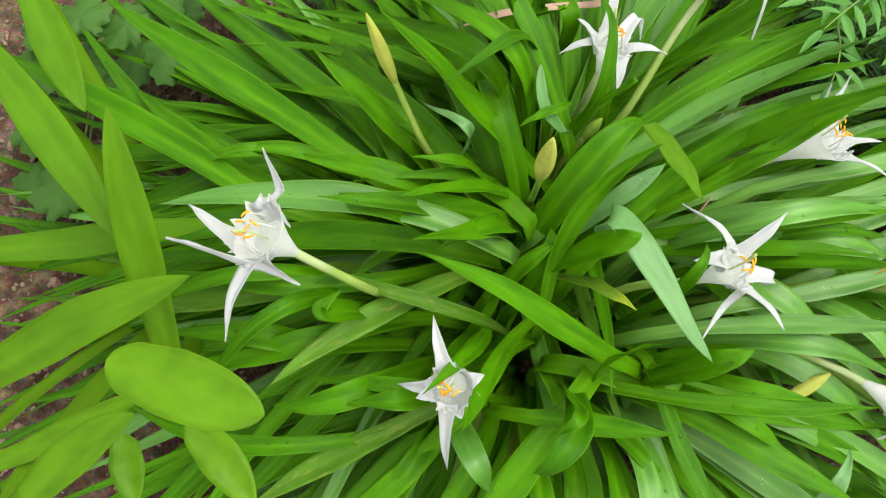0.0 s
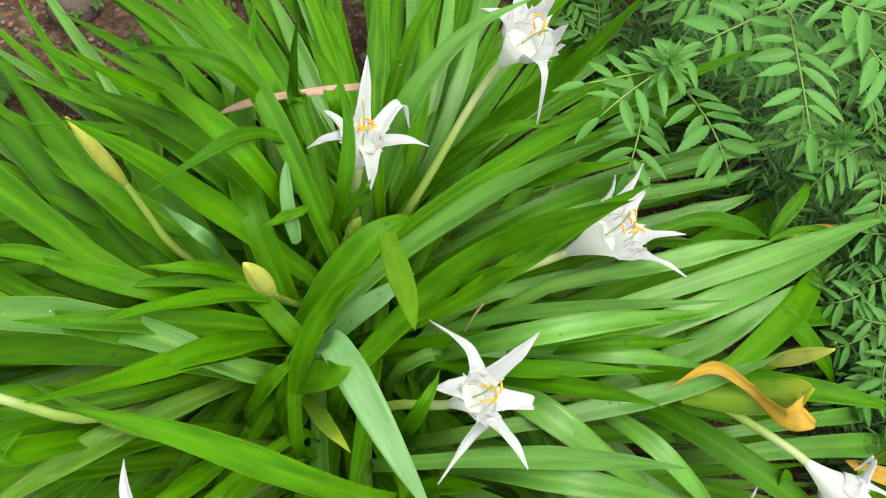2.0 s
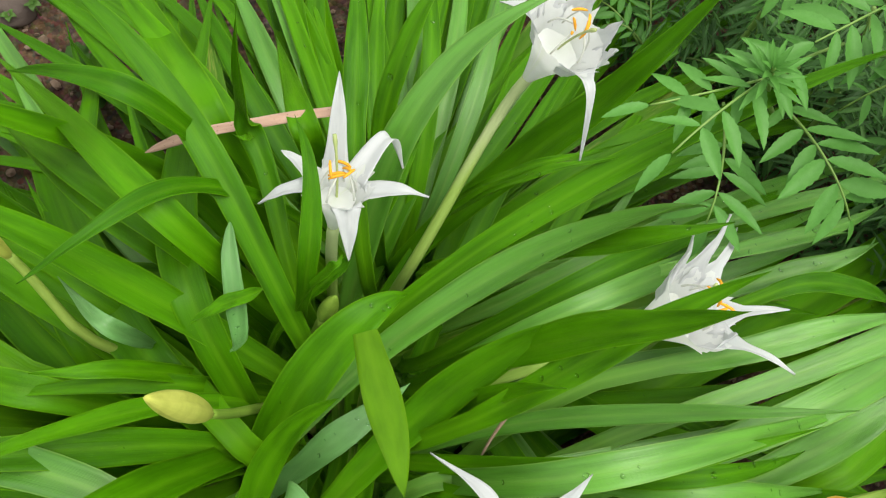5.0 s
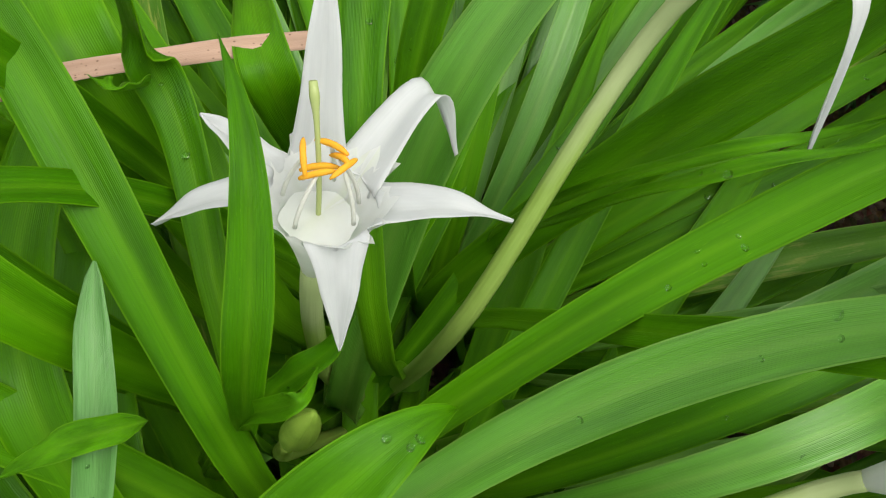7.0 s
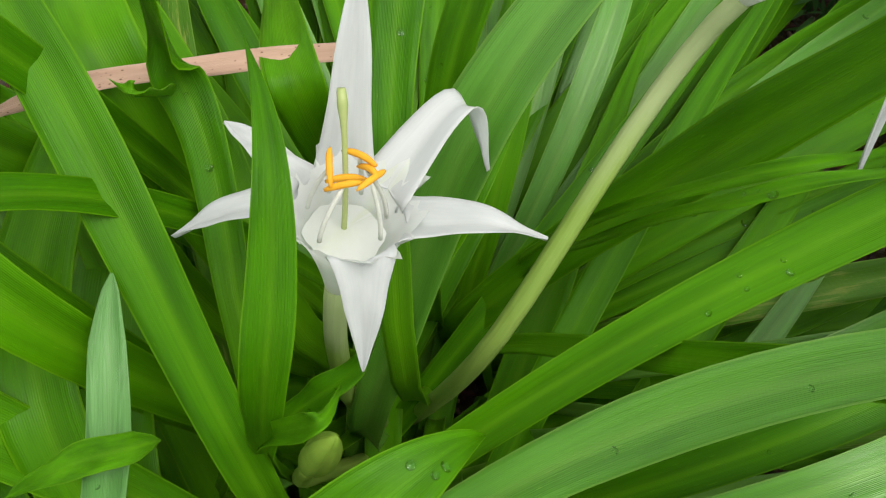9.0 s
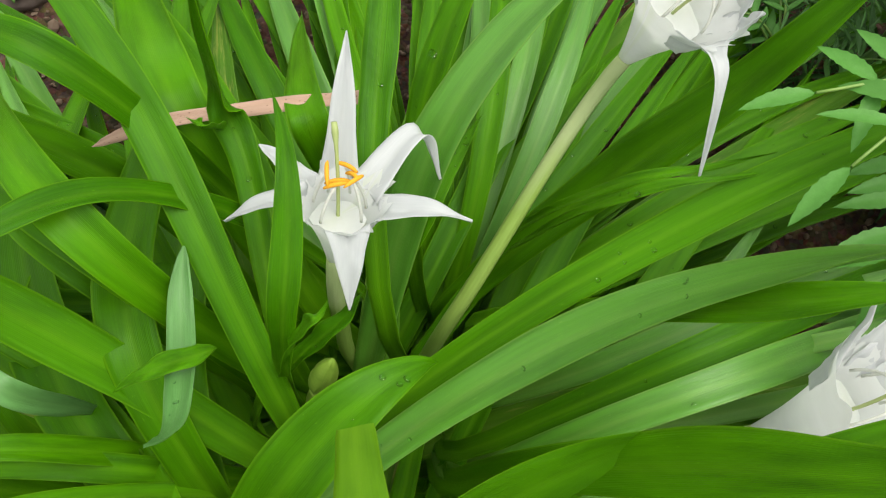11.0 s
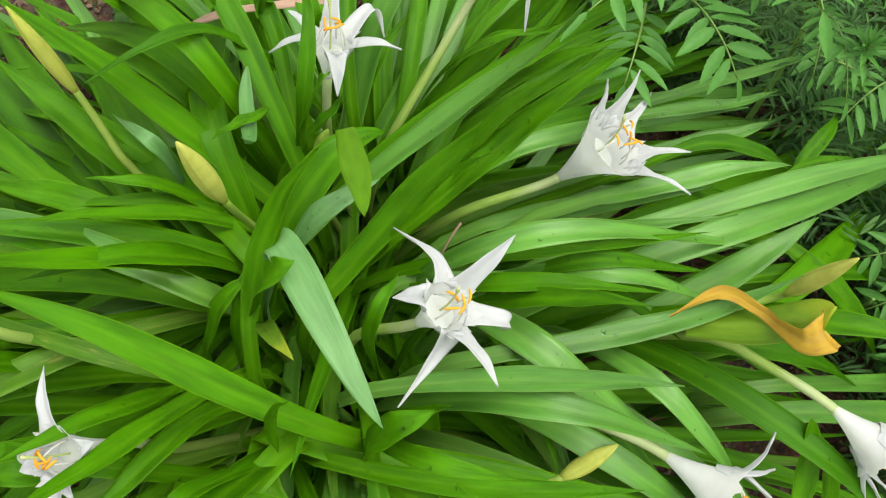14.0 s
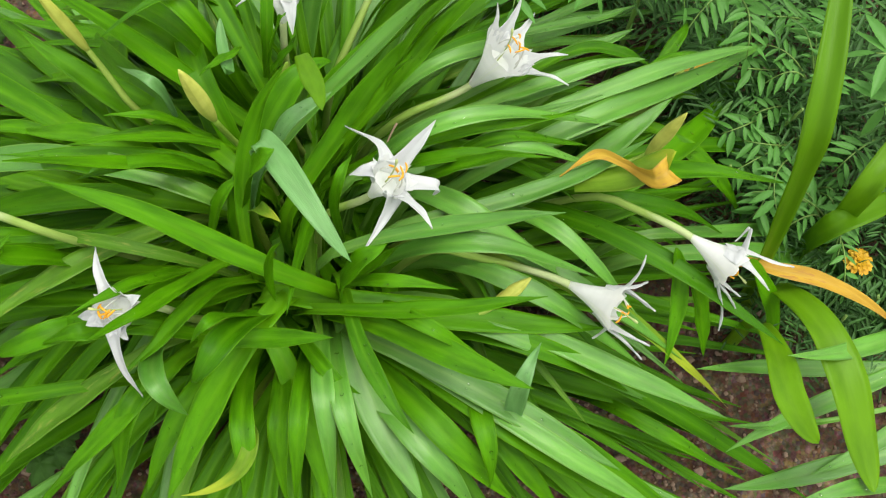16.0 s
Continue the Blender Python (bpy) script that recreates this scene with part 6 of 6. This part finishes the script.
lobed_leaf(daisy_plant, (-0.668, 0.075, 0.060), 3, 0.080)
lobed_leaf(daisy_plant, (-0.662, 0.112, 0.040), 80, 0.075)
lobed_leaf(daisy_plant, (-0.563, 0.293, 0.040), 157, 0.072)
lobed_leaf(daisy_plant, (-0.516, 0.232, 0.040), 234, 0.064)
lobed_leaf(daisy_plant, (-0.573, -0.038, 0.050), 311, 0.071)
lobed_leaf(daisy_plant, (-0.626, 0.172, 0.030), 28, 0.070)
lobed_leaf(daisy_plant, (-0.643, 0.012, 0.050), 105, 0.072)
daisy_plant_2 = thing('daisy_plant', (-0.441, 0.405, 0.000), 'low plant with lobed dull green leaves on the soil', 'lobed plant')
lobed_leaf(daisy_plant_2, (-0.424, 0.385, 0.050), 30, 0.055)
lobed_leaf(daisy_plant_2, (-0.385, 0.367, 0.060), 107, 0.054)
lobed_leaf(daisy_plant_2, (-0.356, 0.376, 0.050), 184, 0.051)
lobed_leaf(daisy_plant_2, (-0.385, 0.373, 0.050), 261, 0.051)
ivy_plant = thing('ivy_plant', (-0.236, -0.246, 0.000), 'low plant with lobed dull green leaves on the soil', 'lobed plant')
lobed_leaf(ivy_plant, (-0.215, -0.221, 0.050), 30, 0.052)
lobed_leaf(ivy_plant, (-0.259, -0.219, 0.050), 107, 0.045)
lobed_leaf(ivy_plant, (-0.222, -0.249, 0.040), 184, 0.058)
lobed_leaf(ivy_plant, (-0.284, -0.253, 0.030), 261, 0.052)
lobed_leaf(ivy_plant, (-0.270, -0.237, 0.030), 338, 0.046)


def seedling(x, y, size):
    p = thing("seedling", (x, y, 0.0), "tiny green seedling on bare soil", "weed", "seedlings on the soil")
    put("stem", tube([(x, y, -0.005), (x, y, 0.012), (x + 0.001, y, 0.02)], [0.001] * 3, STEM, "stem", 6), p)
    for k in range(5):
        a = k * 72 + rng.uniform(-15, 15)
        ca, sa = math.cos(radians(a)), math.sin(radians(a))
        line = [np.array((x + ca * size * t, y + sa * size * t, 0.02 + 0.006 * math.sin(t * 2.5))) for t in np.linspace(0, 1, 9)]
        v, f, uv = strip(line, [max(0.0005, size * 0.72 * math.sin(math.pi * t**0.8) ** 0.8) for t in np.linspace(0.02, 0.99, 9)], 0.2, 0.0006, (0, 0), list(np.linspace(0, 1, 9)), rows=5)
        put("leaf", mesh_of("leaf", v, f, WEED, uv), p)


seedling(-0.505, 0.448, 0.011)
seedling(-0.494, 0.505, 0.012)
seedling(-0.523, 0.427, 0.009)


def stone(name, place, size, label, seed):
    bm = bmesh.new()
    bmesh.ops.create_icosphere(bm, subdivisions=4, radius=1)
    for v in bm.verts:
        n = 1 + 0.22 * noise.noise(v.co * 1.3 + Vector((seed, 0, 0))) + 0.07 * noise.noise(v.co * 4 + Vector((seed, 3, 0))) + 0.02 * noise.noise(v.co * 13)
        v.co = Vector((v.co.x * size[0], v.co.y * size[1], v.co.z * size[2])) * n
    me = bpy.data.meshes.new(name)
    bm.to_mesh(me)
    bm.free()
    me.materials.append(ROCK)
    me.polygons.foreach_set("use_smooth", [True] * len(me.polygons))
    ob = new(name, me)
    ob.location = place
    return tagged(ob, label, "stone")


stone("stone", (-0.541, 0.451, 0.012), (0.034, 0.036, 0.028), "smooth grey-brown stone on the soil", 1.0)
stone("stone", (-0.399, 0.564, 0.010), (0.05, 0.03, 0.03), "pale grey stone at the border", 4.0)
stone("stone", (-0.307, 0.590, 0.010), (0.05, 0.03, 0.03), "pale grey stone at the border", 7.0)


def bloom(plant, place, size):
    """A double marigold flower: rings of ruffled petals on a green cup and stem."""
    x, y, z = place
    verts, faces, uvs = [], [], []
    for ring, (cnt, lean, ln_) in enumerate(((13, 0.15, 1.0), (11, 0.5, 0.85), (9, 0.9, 0.7), (6, 1.25, 0.5))):
        for k in range(cnt):
            a = 2 * math.pi * (k + 0.5 * (ring % 2)) / cnt + rng.uniform(-0.1, 0.1)
            d = np.array((math.cos(a) * math.cos(lean), math.sin(a) * math.cos(lean), math.sin(lean)))
            line = [np.array((x, y, z)) + d * size * ln_ * q + np.array((0, 0, -0.25 * size * q * q)) for q in np.linspace(0.1, 1, 6)]
            v, f, uv = strip(line, [size * 0.42 * w for w in (0.3, 0.6, 0.85, 1.0, 0.95, 0.5)], 0.3, 0.0006, (0, rng.uniform(-25, 25)), list(np.linspace(0, 1, 6)), rows=5, ripple=size * 0.05, seed=k)
            faces += [tuple(len(verts) + i for i in q) for q in f]
            verts += v
            uvs += uv
    put("bloom", mesh_of("bloom", verts, faces, YELLOW, uvs), plant, "ruffled orange-yellow marigold bloom")
    put("flower_stem", tube(bend((plant.location.x, plant.location.y, 0), (x, y, z * 0.5), (x, y, z), 8), [0.002] * 7 + [0.004], STEM, "flower_stem", 8), plant)


bloom(nearest_marigold((0.629, 0.170, 0.120)), (0.629, 0.170, 0.120), 0.018)
twig = thing("twig", (0.05, 0.15, 0.0), "thin dry brown twig lying on the leaves", "twig")
put("twig", tube(bend((0.081, 0.127, 0.330), (0.075, 0.113, 0.325), (0.072, 0.099, 0.310), 8), [0.0011, 0.0013, 0.0012, 0.0011, 0.001, 0.001, 0.0009, 0.0006], TWIG, "twig", 6), twig)


def drops():
    """Rain drops that lie on the leaves."""
    verts, faces = [], []
    for p, up, r in DROPS:
        e1 = np.cross(up, (0.3, 0.5, 0.1))
        e1 /= np.linalg.norm(e1)
        e2 = np.cross(up, e1)
        o = len(verts)
        st = rng.uniform(0.8, 1.35)
        for i in range(4):
            q = math.cos(i / 4 * math.pi / 2)
            h = math.sin(i / 4 * math.pi / 2)
            for k in range(12):
                a = 2 * math.pi * k / 12
                verts.append(p + (e1 * math.cos(a) * st + e2 * math.sin(a)) * r * q + up * r * 0.17 * h)
        verts.append(p + up * r * 0.175)
        verts.append(p - up * r * 0.1)
        for i in range(3):
            for k in range(12):
                k2 = (k + 1) % 12
                faces.append((o + i * 12 + k, o + i * 12 + k2, o + i * 12 + 12 + k2, o + i * 12 + 12 + k))
        for k in range(12):
            k2 = (k + 1) % 12
            faces.append((o + 36 + k, o + 36 + k2, o + 48))
            faces.append((o + k2, o + k, o + 49))
    tagged(new("rain_drops", mesh_of("rain_drops", verts, faces, WATER)), "clear rain drops beaded on the lily leaves", "water drops", kind="stuff")


drops()
